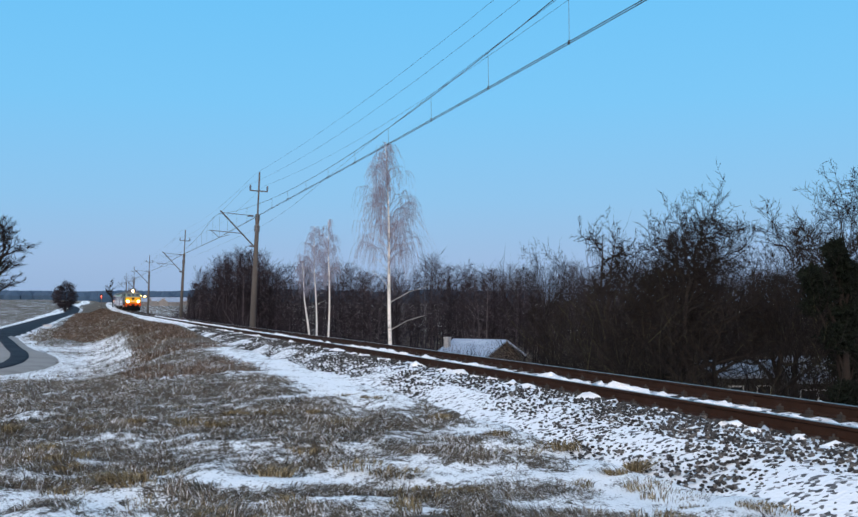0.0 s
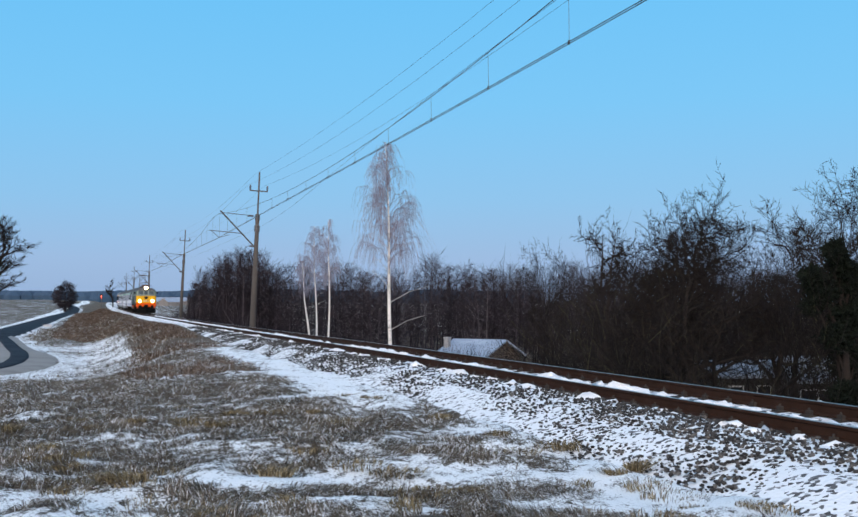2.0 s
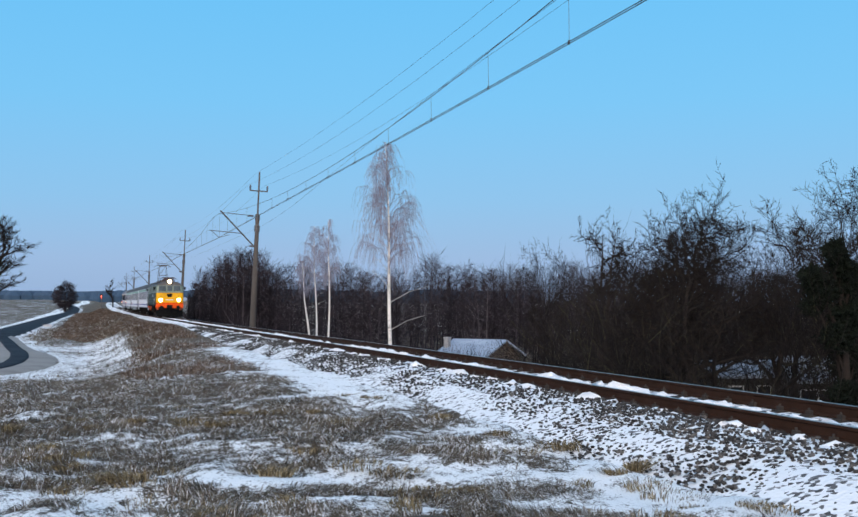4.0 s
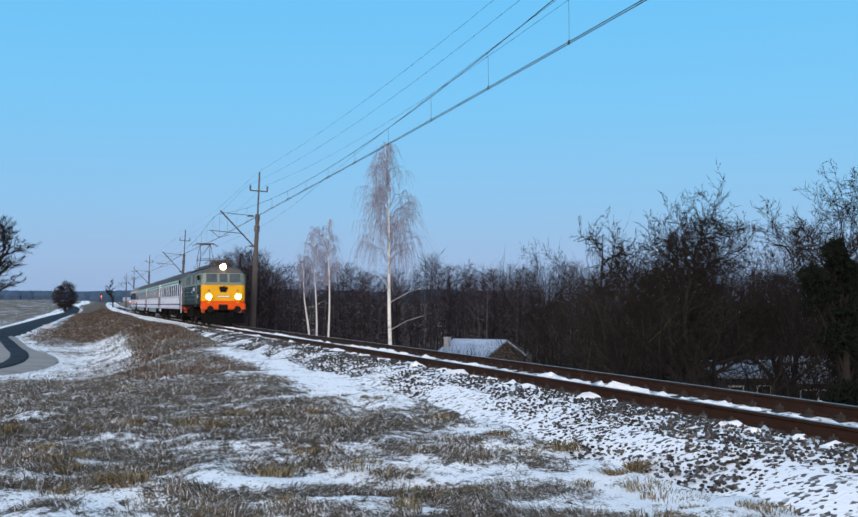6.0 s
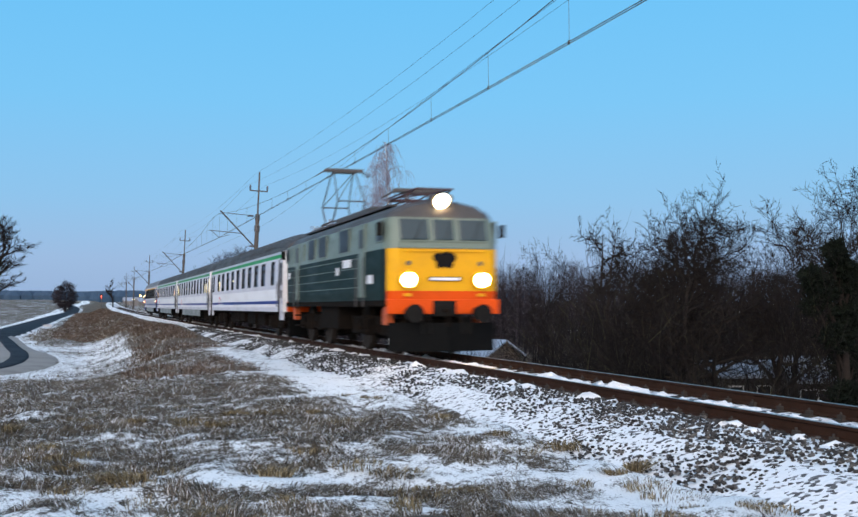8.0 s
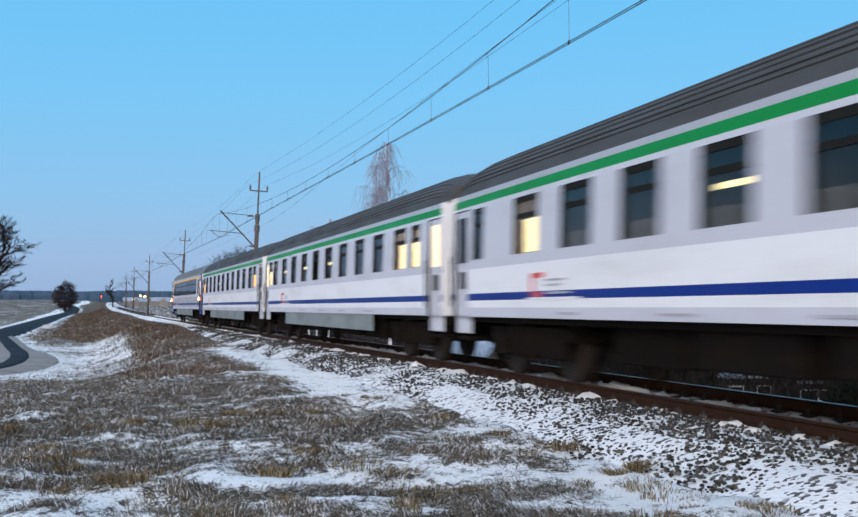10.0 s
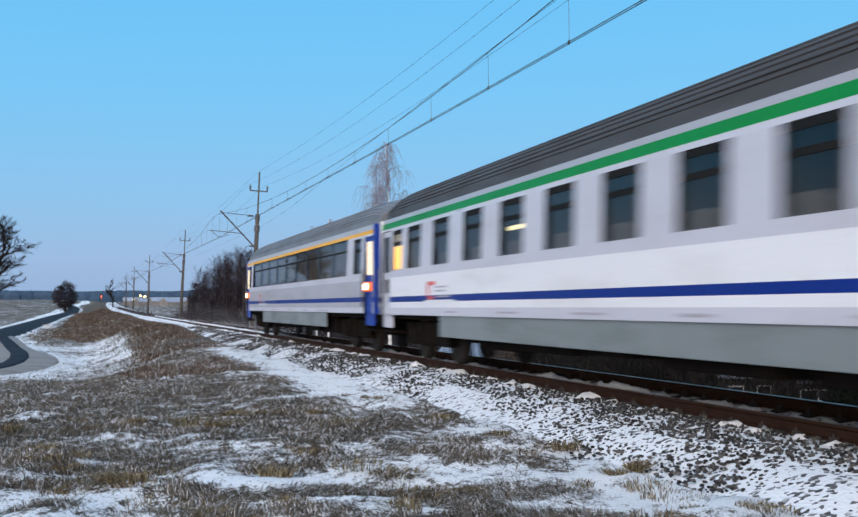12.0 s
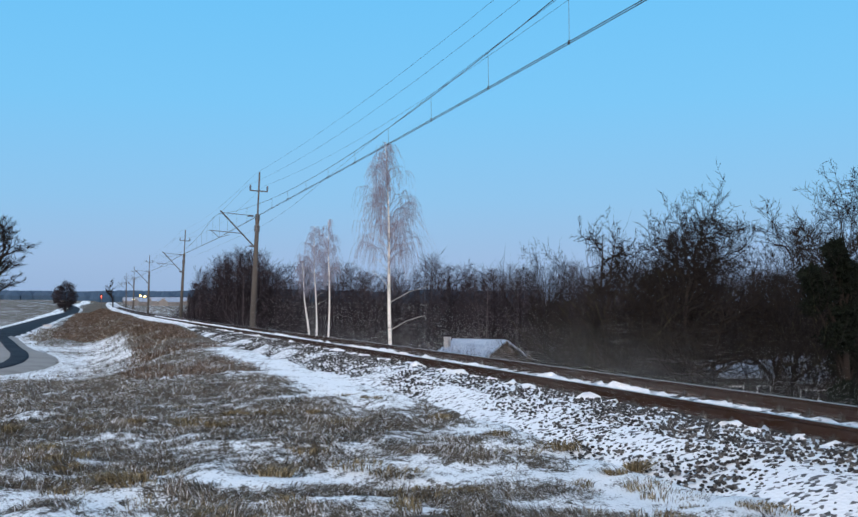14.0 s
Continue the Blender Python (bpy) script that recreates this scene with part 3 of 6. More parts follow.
def build_pole():
    """A catenary mast; x runs up the line, -y reaches over the track."""
    p = thing("catenary_mast", pose(0, 0, 0), "weathered concrete catenary mast with steel top and bracket", "catenary mast", "masts along the line")
    bm = bmesh.new()
    bmesh.ops.create_cone(bm, cap_ends=True, segments=12, radius1=0.24, radius2=0.13, depth=9.6, matrix=Matrix.Translation((0, 0, 2.8)))
    part("shaft", bm, CONCRETE, p, "tapered concrete shaft", smooth=True)
    part("collar", rods(((0, 0, 6.5), (0, 0, 6.95), 0.19)), STEEL, p, "dark steel clamping collar")
    part("collar", rods(((0, 0, 7.3), (0, 0, 7.75), 0.165)), STEEL, p, "dark steel clamping collar")
    part("top_tube", rods(((0, 0, 7.5), (0, 0, 10.75), 0.06)), STEEL, p)
    part("cross_arm", boxes((-0.045, 0.045, -0.64, 0.64, 9.36, 9.44)), STEEL, p)
    for y in (-0.6, 0.6):
        bm = rods(((0, y, 9.44), (0, y, 9.80), 0.035))
        for k in range(3):
            cyl(bm, (0, y, 9.5 + 0.09 * k), (0, y, 9.55 + 0.09 * k), 0.085, 0.05)
        part("insulator", bm, CERAMIC, p, "brown ribbed insulator")
    part("strut", rods(((0, -0.15, 5.45), (0, -2.62, 7.85), 0.05), ((0, 0.0, 5.45), (0, -0.5, 5.48), 0.06)), STEEL, p)
    part("tie", rods(((0, 0.1, 7.6), (0, -2.58, 7.72), 0.022)), STEEL, p)
    bm = bmesh.new()
    for k in range(4):
        cyl(bm, (0, -0.3 - 0.1 * k, 7.6), (0, -0.36 - 0.1 * k, 7.61), 0.08)
    part("insulator", bm, CERAMIC, p, "brown ribbed insulator")
    part("registration_arm", rods(((0, -1.0, 6.33), (0, -3.3, 6.42), 0.025), ((0, -3.2, 6.42), (0, -2.6, 5.95), 0.016), ((0, -2.6, 5.95), (0, -1.9, 6.2), 0.016)), STEEL, p)
    return p


def build_masts():
    first = build_pole()
    for i in range(len(POLE_S)):
        s, lat = POLE_S[i], POLE_LAT[i]
        x, y, z = at_track(s, lat)
        ph = float(np.interp(s, SS, PHI))
        # local +y must point away from the track
        m = Matrix.Translation((x, y, z)) @ Matrix.Rotation(radians((0, 2.2, 2.6, 1.0, 0.6, 0)[i]), 4, "Y") @ Matrix.Rotation(ph + math.pi, 4, "Z")
        if i == 0:
            first.matrix_basis = m
        else:
            copy_thing(first, m)


build_masts()


def wire_points(lat, z_pole, sag, s0=-120, s1=340, step=3.0):
    ends = [-76.0] + POLE_S
    out = []
    for s in np.arange(s0, s1, step):
        s = float(s)
        k = max(0, min(len(ends) - 2, int(np.searchsorted(ends, s)) - 1))
        u = (s - ends[k]) / (ends[k + 1] - ends[k])
        u = min(max(u, 0), 1)
        out.append(at_track(s, lat(s) if callable(lat) else lat, (z_pole(s) if callable(z_pole) else z_pole) - sag * 4 * u * (1 - u)))
    return out


def wire_part(name, pts, r, parent, label=""):
    so = Soup()
    so.tube(pts, [r] * len(pts), 5)
    return part(name, so.mesh(name, [WIRE]), None, parent, label)


def build_wires():
    line = thing("overhead_line", pose(0, 0, 0), "copper contact wire hung by droppers from a messenger wire", "overhead wire")
    for off in (-0.03, 0.03):
        wire_part("contact_wire", wire_points(off, 5.91, -0.13), 0.0095, line)
    wire_part("messenger_wire", wire_points(0.0, 7.70, 1.33), 0.0095, line)
    ends = POLE_S
    for k in range(len(ends) - 1):
        n = 16
        for j in range(n):
            u = (j + 0.5) / n
            s = ends[k] + u * (ends[k + 1] - ends[k])
            zt = 7.70 - 1.33 * 4 * u * (1 - u)
            zb = 5.91 + 0.13 * 4 * u * (1 - u)
            so = Soup()
            so.tube([at_track(s, 0, zt), at_track(s, 0.01, zb)], [0.005] * 2, 4)
            so.tube([at_track(s, 0, zb - 0.03), at_track(s, 0, zb + 0.05)], [0.020] * 2, 5)
            part("dropper", so.mesh("dropper", [WIRE]), None, line)
    for lat, z, sag in ((2.8, 10.7, 0.58), (2.1, 9.75, 0.85), (3.3, 9.75, 0.85),
                        (lambda s: 0.1 + 2.55 * float(sstep(-4, 64, s)) if s < 64 else 2.65, lambda s: 6.65 + 0.5 * float(sstep(64, 25, s)), 0.0)):
        so = Soup()
        pts = wire_points(lat, z, sag)
        so.tube(pts, [0.0055] * len(pts), 5)
        tagged(new("feeder_wire", so.mesh("feeder_wire", [WIRE])), "thin dark feeder wire strung between the masts", "wire", "feeder wires")


build_wires()


# ---------------------------------------------------------------- trees
def grow(so, p, d, length, r, level, rng, style):
    """One limb and, from it, its own branches."""
    n = style["seg"][min(level, len(style["seg"]) - 1)]
    pts, rad = [p.copy()], [r]
    dirs = [d.copy()]
    step = length / n
    q = p.copy()
    for i in range(n):
        d = (d + Vector(rng.normal(0, style["bend"] * (style.get("straight", 1.0) if level == 0 else 1.0), 3)) + Vector((0, 0, style["lift"][min(level, len(style["lift"]) - 1)]))).normalized()
        q = q + d * step
        pts.append(q.copy())
        dirs.append(d.copy())
        rad.append(max(0.004, r * (1 - (0.95 if level == 0 else 0.82) * (i + 1) / n)))
    so.tube(pts, rad, 7 if level == 0 else (4 if level < 2 else 3), 0 if level < style["bark"] else 1)
    if level >= style["levels"]:
        return
    count = style["count"][level]
    for k in range(count):
        u = style["from"][level] + (1 - style["from"][level]) * (k + rng.random()) / count
        f = u * n
        i = min(int(f), n - 1)
        base = pts[i].lerp(pts[i + 1], f - i)
        axis = dirs[i + 1]
        side = axis.orthogonal().normalized()
        side.rotate(Matrix.Rotation(rng.random() * 6.283, 3, axis))
        ang = radians(style["angle"][level]) * (0.75 + 0.5 * rng.random())
        nd = (axis * math.cos(ang) + side * math.sin(ang)).normalized()
        ln = length * style["ratio"][level] * (1.1 - style["taper"][level] * u) * (0.7 + 0.6 * rng.random())
        nr = max(0.011, r * (1 - 0.75 * u) * 0.60)
        if level == style["levels"] - 1:
            # last order: fine drooping or upright twigs
            mid = base + nd * ln * 0.5
            tip = mid + (nd + Vector((0, 0, style["droop"]))).normalized() * ln * 0.6
            so.tube([base, mid], [style["twig"], style["twig"] * 0.75], 3, 1, cap=False)
            so.spike(mid, tip, style["twig"] * 0.75, 1)
        else:
            grow(so, base, nd, ln, nr, level + 1, rng, style)


TALL = dict(seg=[9, 6, 4], bend=0.09, lift=[0.06, 0.06, 0.05], bark=2, levels=3, count=[24, 9, 14], angle=[45, 45, 42], ratio=[0.36, 0.42, 0.36],
            taper=[0.55, 0.3, 0.2], droop=0.4, twig=0.010)
TALL["from"] = [0.30, 0.2, 0.1]
BUSH = dict(seg=[4, 4], bend=0.16, lift=[0.06, 0.05], bark=0, levels=2, count=[9, 8], angle=[35, 40], ratio=[0.5, 0.5], taper=[0.3, 0.2], droop=0.6, twig=0.009)
BUSH["from"] = [0.1, 0.1]


def place(px, dist):
    """Ground place at a bearing (in 1568ths of the view) and distance."""
    x, y = (px - 784) / 1940.0 * dist, dist
    return x, y, ground_at(x, y)


def tree(px, dist, top, style, seed, label, trunk=0.16, lean=(0, 0), mats=(None, None), name="tree", category="tree", group="", wide=1.0):
    x, y, z = place(px, dist)
    rng = np.random.default_rng(seed)
    h = top - z
    t = thing(name, pose(x, y, z - 0.1), label, category, group)
    so = Soup()
    grow(so, Vector((0, 0, 0)), Vector((lean[0], lean[1], 1)).normalized(), h * 0.85, trunk, 0, rng, style)
    zs = sorted(v.z for v in so.v)
    k = h / zs[int(len(zs) * 0.997)]
    for v in so.v:
        v.z *= k
        v.x *= wide
        v.y *= wide
    # limbs and fine crown as two parts
    for nm, want, mat in (("trunk", 0, mats[0]), ("crown", 1, mats[1])):
        faces = [f for f, m in zip(so.f, so.m) if m == want]
        used = sorted({i for f in faces for i in f})
        if not used:
            continue
        rem = {o: i for i, o in enumerate(used)}
        part(nm, mesh_of(nm, [so.v[i] for i in used], [tuple(rem[i] for i in f) for f in faces], mat), None, t, smooth=nm == "trunk")
    return t


def zof(py, dist):
    return 1.183 + (562 - py) / 1940.0 * dist


BM, TM = (BIRCHBARK, BIRCHTWIG), (BARK, TWIG)


def weeping_birch(px, dist, top, seed, label, trunk, crown_from, half_width, limbs, tip_shift=0.0):
    """A birch: straight white stem, rising thin limbs and long hanging twigs."""
    x, y, z = place(px, dist)
    rng = np.random.default_rng(seed)
    h = top - z + 0.1
    t = thing("birch", pose(x, y, z - 0.1), label, "birch", "birches")

    def stem(u):
        return Vector((tip_shift * u + 0.05 * math.sin(7 * u + seed), 0.04 * math.sin(5 * u), h * u))
    so, tw = Soup(), Soup()
    us = [k / 16 for k in range(17)]
    so.tube([stem(u) for u in us], [trunk * (1 - 0.93 * u) + 0.006 for u in us], 8)
    for k in range(limbs):
        u = crown_from + (0.99 - crown_from) * ((k + rng.random()) / limbs) ** 0.85
        v = (u - crown_from) / (1 - crown_from)
        reach = half_width * min(1.0, 0.70 + 1.2 * v) * (1 - v ** 1.6) ** 0.8 * (0.45 + 0.7 * rng.random()) + 0.12
        w = rng.random() * 6.283
        out = Vector((math.cos(w), math.sin(w), 0))
        rise = reach * (0.9 + 0.7 * rng.random())
        p0 = stem(u)
        pts = []
        for i in range(7):
            q = i / 6
            wob = Vector(rng.normal(0, 0.05 * reach, 3)) if i else Vector((0, 0, 0))
            pts.append(p0 + out * (reach * q) + Vector((0, 0, rise * (q * 1.25 - 0.75 * q * q) * min(1.0, (h - p0.z) / (rise + 0.01) * 1.6))) + wob)
        tw.tube(pts, [0.026 * (1 - 0.75 * i / 6) * (1 - 0.5 * v) for i in range(7)], 4, 0)
        for _ in range(int(10 + 16 * (1 - v))):
            q = 0.2 + 0.8 * rng.random() ** 0.7
            f = q * 6
            i = min(5, int(f))
            p = pts[i].lerp(pts[i + 1], f - i)
            ln = (0.35 + 0.95 * rng.random() ** 1.3) * (0.5 + 0.7 * (1 - v)) * (half_width / 1.8 + 0.3)
            side = Vector((rng.normal(0, 0.32), rng.normal(0, 0.32), 0)) + out * 0.25
            chain = [p, p + (side + Vector((0, 0, 0.10))) * ln * 0.45, p + (side * 0.85 + Vector((0, 0, -0.42))) * ln, p + (side * 1.05 + Vector((0, 0, -1.05))) * ln]
            tw.tube(chain, [0.0065, 0.006, 0.005, 0.003], 3, 0, cap=False)
            for m in range(2):
                c = chain[1 + m].lerp(chain[2 + m], rng.random())
                tw.spike(c, c + Vector((rng.normal(0, 0.12), rng.normal(0, 0.12), -0.3)) * ln * 0.8, 0.005)
    # bare dead limbs low on the stem
    for k in range(4):
        u = 0.18 + (crown_from - 0.18) * (k + rng.random()) / 4
        w = rng.random() * 6.283
        p0 = stem(u)
        ln = half_width * (0.5 + 0.7 * rng.random())
        so.tube([p0, p0 + Vector((math.cos(w) * 0.5, math.sin(w) * 0.5, 0.28)) * ln, p0 + Vector((math.cos(w), math.sin(w), 0.42)) * ln], [trunk * 0.15, trunk * 0.08, 0.005], 4)
    part("trunk", so.mesh("trunk", [BIRCHBARK], True), None, t, "white birch stem")
    part("crown", tw.mesh("crown", [BIRCHTWIG]), None, t, "hanging violet-grey twigs")


weeping_birch(716, 62, zof(258, 62), 3, "tall bare silver birch with drooping twigs beside the line", 0.13, 0.46, 1.95, 86, -0.35)
weeping_birch(601, 72, zof(400, 72), 5, "slim bare birch with a white trunk", 0.075, 0.52, 0.85, 34)
weeping_birch(579, 74, zof(412, 74), 6, "slim bare birch with a white trunk", 0.07, 0.55, 1.15, 36, -0.2)
weeping_birch(566, 73, zof(478, 73), 7, "short bare birch leaning to one side", 0.07, 0.60, 0.5, 9, -0.55)
CROOKED = dict(seg=[7, 6, 5, 3], bend=0.24, lift=[0.10, 0.06, 0.05, 0.04], bark=2, levels=4, count=[15, 9, 8, 5], angle=[50, 52, 52, 50], ratio=[0.46, 0.46, 0.46, 0.42],
               taper=[0.45, 0.35, 0.3, 0.2], droop=0.25, twig=0.0105)
CROOKED["from"] = [0.30, 0.22, 0.15, 0.1]
OPEN = dict(CROOKED, count=[12, 8, 6, 4], bend=0.17, angle=[42, 46, 50, 50])
OPEN["from"] = [0.42, 0.25, 0.2, 0.1]
tree(1093, 44, zof(372, 44), dict(CROOKED, count=[11, 7, 6, 4], lift=[0.05, 0.14, 0.10, 0.06], ratio=[0.34, 0.42, 0.42, 0.40]), 12, "gnarled bare fruit tree with upright shoots", 0.22, (0.05, 0), mats=TM, wide=0.9, name="fruit_tree", group="bare trees below the line")
tree(1345, 40, zof(335, 40), dict(CROOKED, count=[20, 10, 8, 4], ratio=[0.48, 0.46, 0.46, 0.42]), 15, "broad old bare tree with a dense dark crown", 0.30, mats=TM, wide=1.0, name="old_tree", group="bare trees below the line")
tree(1215, 46, zof(372, 46), dict(CROOKED, count=[16, 9, 8, 4]), 21, "broad bare tree with a dense dark crown", 0.2, (-0.06, 0), mats=TM, wide=1.1, name="old_tree", group="bare trees below the line")
tree(1285, 43, zof(392, 43), dict(CROOKED, count=[18, 10, 9, 5]), 35, "broad bare tree with a dense dark crown", 0.24, mats=TM, wide=0.95, name="old_tree", group="bare trees below the line")
tree(1400, 45, zof(385, 45), dict(CROOKED, count=[16, 9, 8, 4]), 33, "broad bare tree with a dense dark crown", 0.2, mats=TM, name="old_tree", group="bare trees below the line")
tree(1455, 52, zof(320, 52), dict(OPEN, count=[14, 9, 6, 4]), 61, "tall bare tree with open forked branches", 0.18, mats=TM, wide=1.15, name="bare_tree", group="bare trees below the line")
tree(1590, 46, zof(335, 46), OPEN, 19, "tall bare tree with open forked branches", 0.2, mats=TM, wide=1.2, name="bare_tree", group="bare trees below the line")
tree(1022, 50, zof(432, 50), OPEN, 23, "thin bare tree with a few upright shoots", 0.10, mats=TM, wide=0.5, name="bare_tree", group="bare trees below the line")
tree(-16, 110, zof(385, 110), dict(TALL, twig=0.022, count=[24, 10, 13]), 25, "dark bare roadside tree standing alone", 0.35, mats=TM, wide=1.35, name="roadside_tree")
tree(207, 330, zof(508, 330), dict(TALL, twig=0.05, count=[12, 6, 6]), 29, "small bare tree by the line", 0.25, mats=TM, name="bare_tree")


def round_tree(px, dist, top, half_width, seed):
    x, y, z = place(px, dist)
    rng = np.random.default_rng(seed)
    h = top - z
    t = thing("roadside_tree", pose(x, y, z - 0.1), "dark round bare tree beside the road", "tree")
    so = Soup()
    so.tube([(0, 0, 0), (0.1, 0, h * 0.3), (0, 0, h * 0.6)], [0.4, 0.3, 0.12], 7)
    part("trunk", so.mesh("trunk", [BARK]), None, t)
    so = Soup()
    for _ in range(1900):
        d = Vector(rng.normal(0, 1, 3)).normalized()
        k = (0.35 + 0.6 * rng.random() ** 0.5) * (0.75 + 0.45 * float(vnoise(math.atan2(d.x, d.z) * 2 + 9, d.y * 2, 0.9, seed)))
        p = Vector((d.x * half_width * k, d.y * half_width * k, h * 0.52 + d.z * h * 0.48 * k))
        so.spike(p, p + d * 0.9 + Vector(rng.normal(0, 0.35, 3)), 0.085)
    part("crown", so.mesh("crown", [WOODS]), None, t)


round_tree(119, 330, zof(514, 330), 3.5, 27)


def evergreen(px, dist, top, seed, lobes):
    """Ivy-grown tree: leafy lobes (x, height, radius) round a hidden stem."""
    x, y, z = place(px, dist)
    rng = np.random.default_rng(seed)
    t = thing("evergreen_tree", pose(x, y, z - 0.1), "dark dense evergreen tree overgrown with ivy", "evergreen")
    h = top - z
    so = Soup()
    so.tube([(0, 0, 0), (0.1, 0, h * 0.5), (0, 0.1, h * 0.9)], [0.22, 0.14, 0.04], 7)
    for lx, lz, lr in lobes:
        so.tube([(0.05, 0, h * max(0.1, lz - 0.25)), (lx * 0.6, 0.1, h * (lz - 0.08)), (lx, 0, h * lz)], [0.08, 0.05, 0.02], 5)
    part("trunk", so.mesh("trunk", [BARK]), None, t, smooth=True)
    so = Soup()
    for lx, lz, lr in lobes:
        ly = rng.normal(0, 0.3)
        for _ in range(int(2600 * lr)):
            d = Vector(rng.normal(0, 1, 3)).normalized()
            k = lr * (0.35 + 0.65 * rng.random() ** 0.6) * (0.55 + 0.85 * float(vnoise(math.atan2(d.x, d.z) * 2.2 + 9, d.y * 2.5 + lz * 9, 0.8, seed)))
            p = Vector((lx, ly, h * lz)) + d * k
            so.spike(p, p + d * 0.07 + Vector(rng.normal(0, 0.075, 3)), 0.042)
    part("crown", so.mesh("crown", [NEEDLE]), None, t)


evergreen(1538, 37, zof(430, 37), 41, [(-0.35, 0.95, 0.36), (-0.05, 0.90, 0.42), (-1.0, 0.85, 0.40), (-0.62, 0.80, 0.5), (0.35, 0.84, 0.55), (-0.9, 0.74, 0.34), (0.2, 0.70, 0.55), (-0.3, 0.62, 0.5), (0.4, 0.52, 0.6), (-0.1, 0.40, 0.5), (0.35, 0.28, 0.55), (0.0, 0.15, 0.6)])
evergreen(1596, 40, zof(465, 40), 42, [(0.0, 0.9, 0.5), (-0.5, 0.75, 0.6), (0.4, 0.7, 0.6), (0.0, 0.5, 0.7), (-0.3, 0.3, 0.7), (0.3, 0.15, 0.7)])


def brush():
    """Undergrowth and young trees on the slope beyond the line."""
    rng = np.random.default_rng(50)
    so = Soup()
    for i in range(360):
        px = 940 + 660 * rng.random() ** 0.9
        dist = 36 + 34 * rng.random()
        if 1255 < px < 1520 and dist < 58 and rng.random() < 0.72 or px < 985 and dist < 90:
            continue
        x, y, z = place(px, dist)
        if ab_of(x, y)[1] - np.interp(ab_of(x, y)[0], TA, TB) < 8.0:
            continue
        top = zof(515 + 90 * rng.random() + (40 if px < 1000 else 0) * rng.random() - 30 * float(sstep(1200, 1500, px)), dist)
        h = max(1.5, (top - z) * (0.6 + 0.4 * rng.random()))
        grow(so, Vector((x, y, z - 0.1)), Vector((rng.normal(0, 0.10), rng.normal(0, 0.1), 1)).normalized(), h, 0.035, 0, rng, BUSH)
    tagged(new("undergrowth", so.mesh("undergrowth", [BRUSH, BRUSH])), "tangled leafless undergrowth on the slope", "undergrowth", kind="stuff")


brush()


def spikes(P, Q, r):
    """Vertices and faces of many thin three-sided twigs from P to their tips Q."""
    d = Q - P
    d = d / (np.linalg.norm(d, axis=1, keepdims=True) + 1e-9)
    a = np.cross(d, np.array([0.31, 0.17, 0.93]))
    a = a / (np.linalg.norm(a, axis=1, keepdims=True) + 1e-9)
    b = np.cross(d, a)
    n = len(P)
    V = np.empty((n, 4, 3))
    for k in range(3):
        w = 2.094 * k
        V[:, k] = P + (a * math.cos(w) + b * math.sin(w)) * r[:, None]
    V[:, 3] = Q
    i = (np.arange(n) * 4)[:, None]
    F = np.concatenate([i + np.array([[0, 1, 3]]), i + np.array([[1, 2, 3]]), i + np.array([[2, 0, 3]])])
    return V.reshape(-1, 3), F


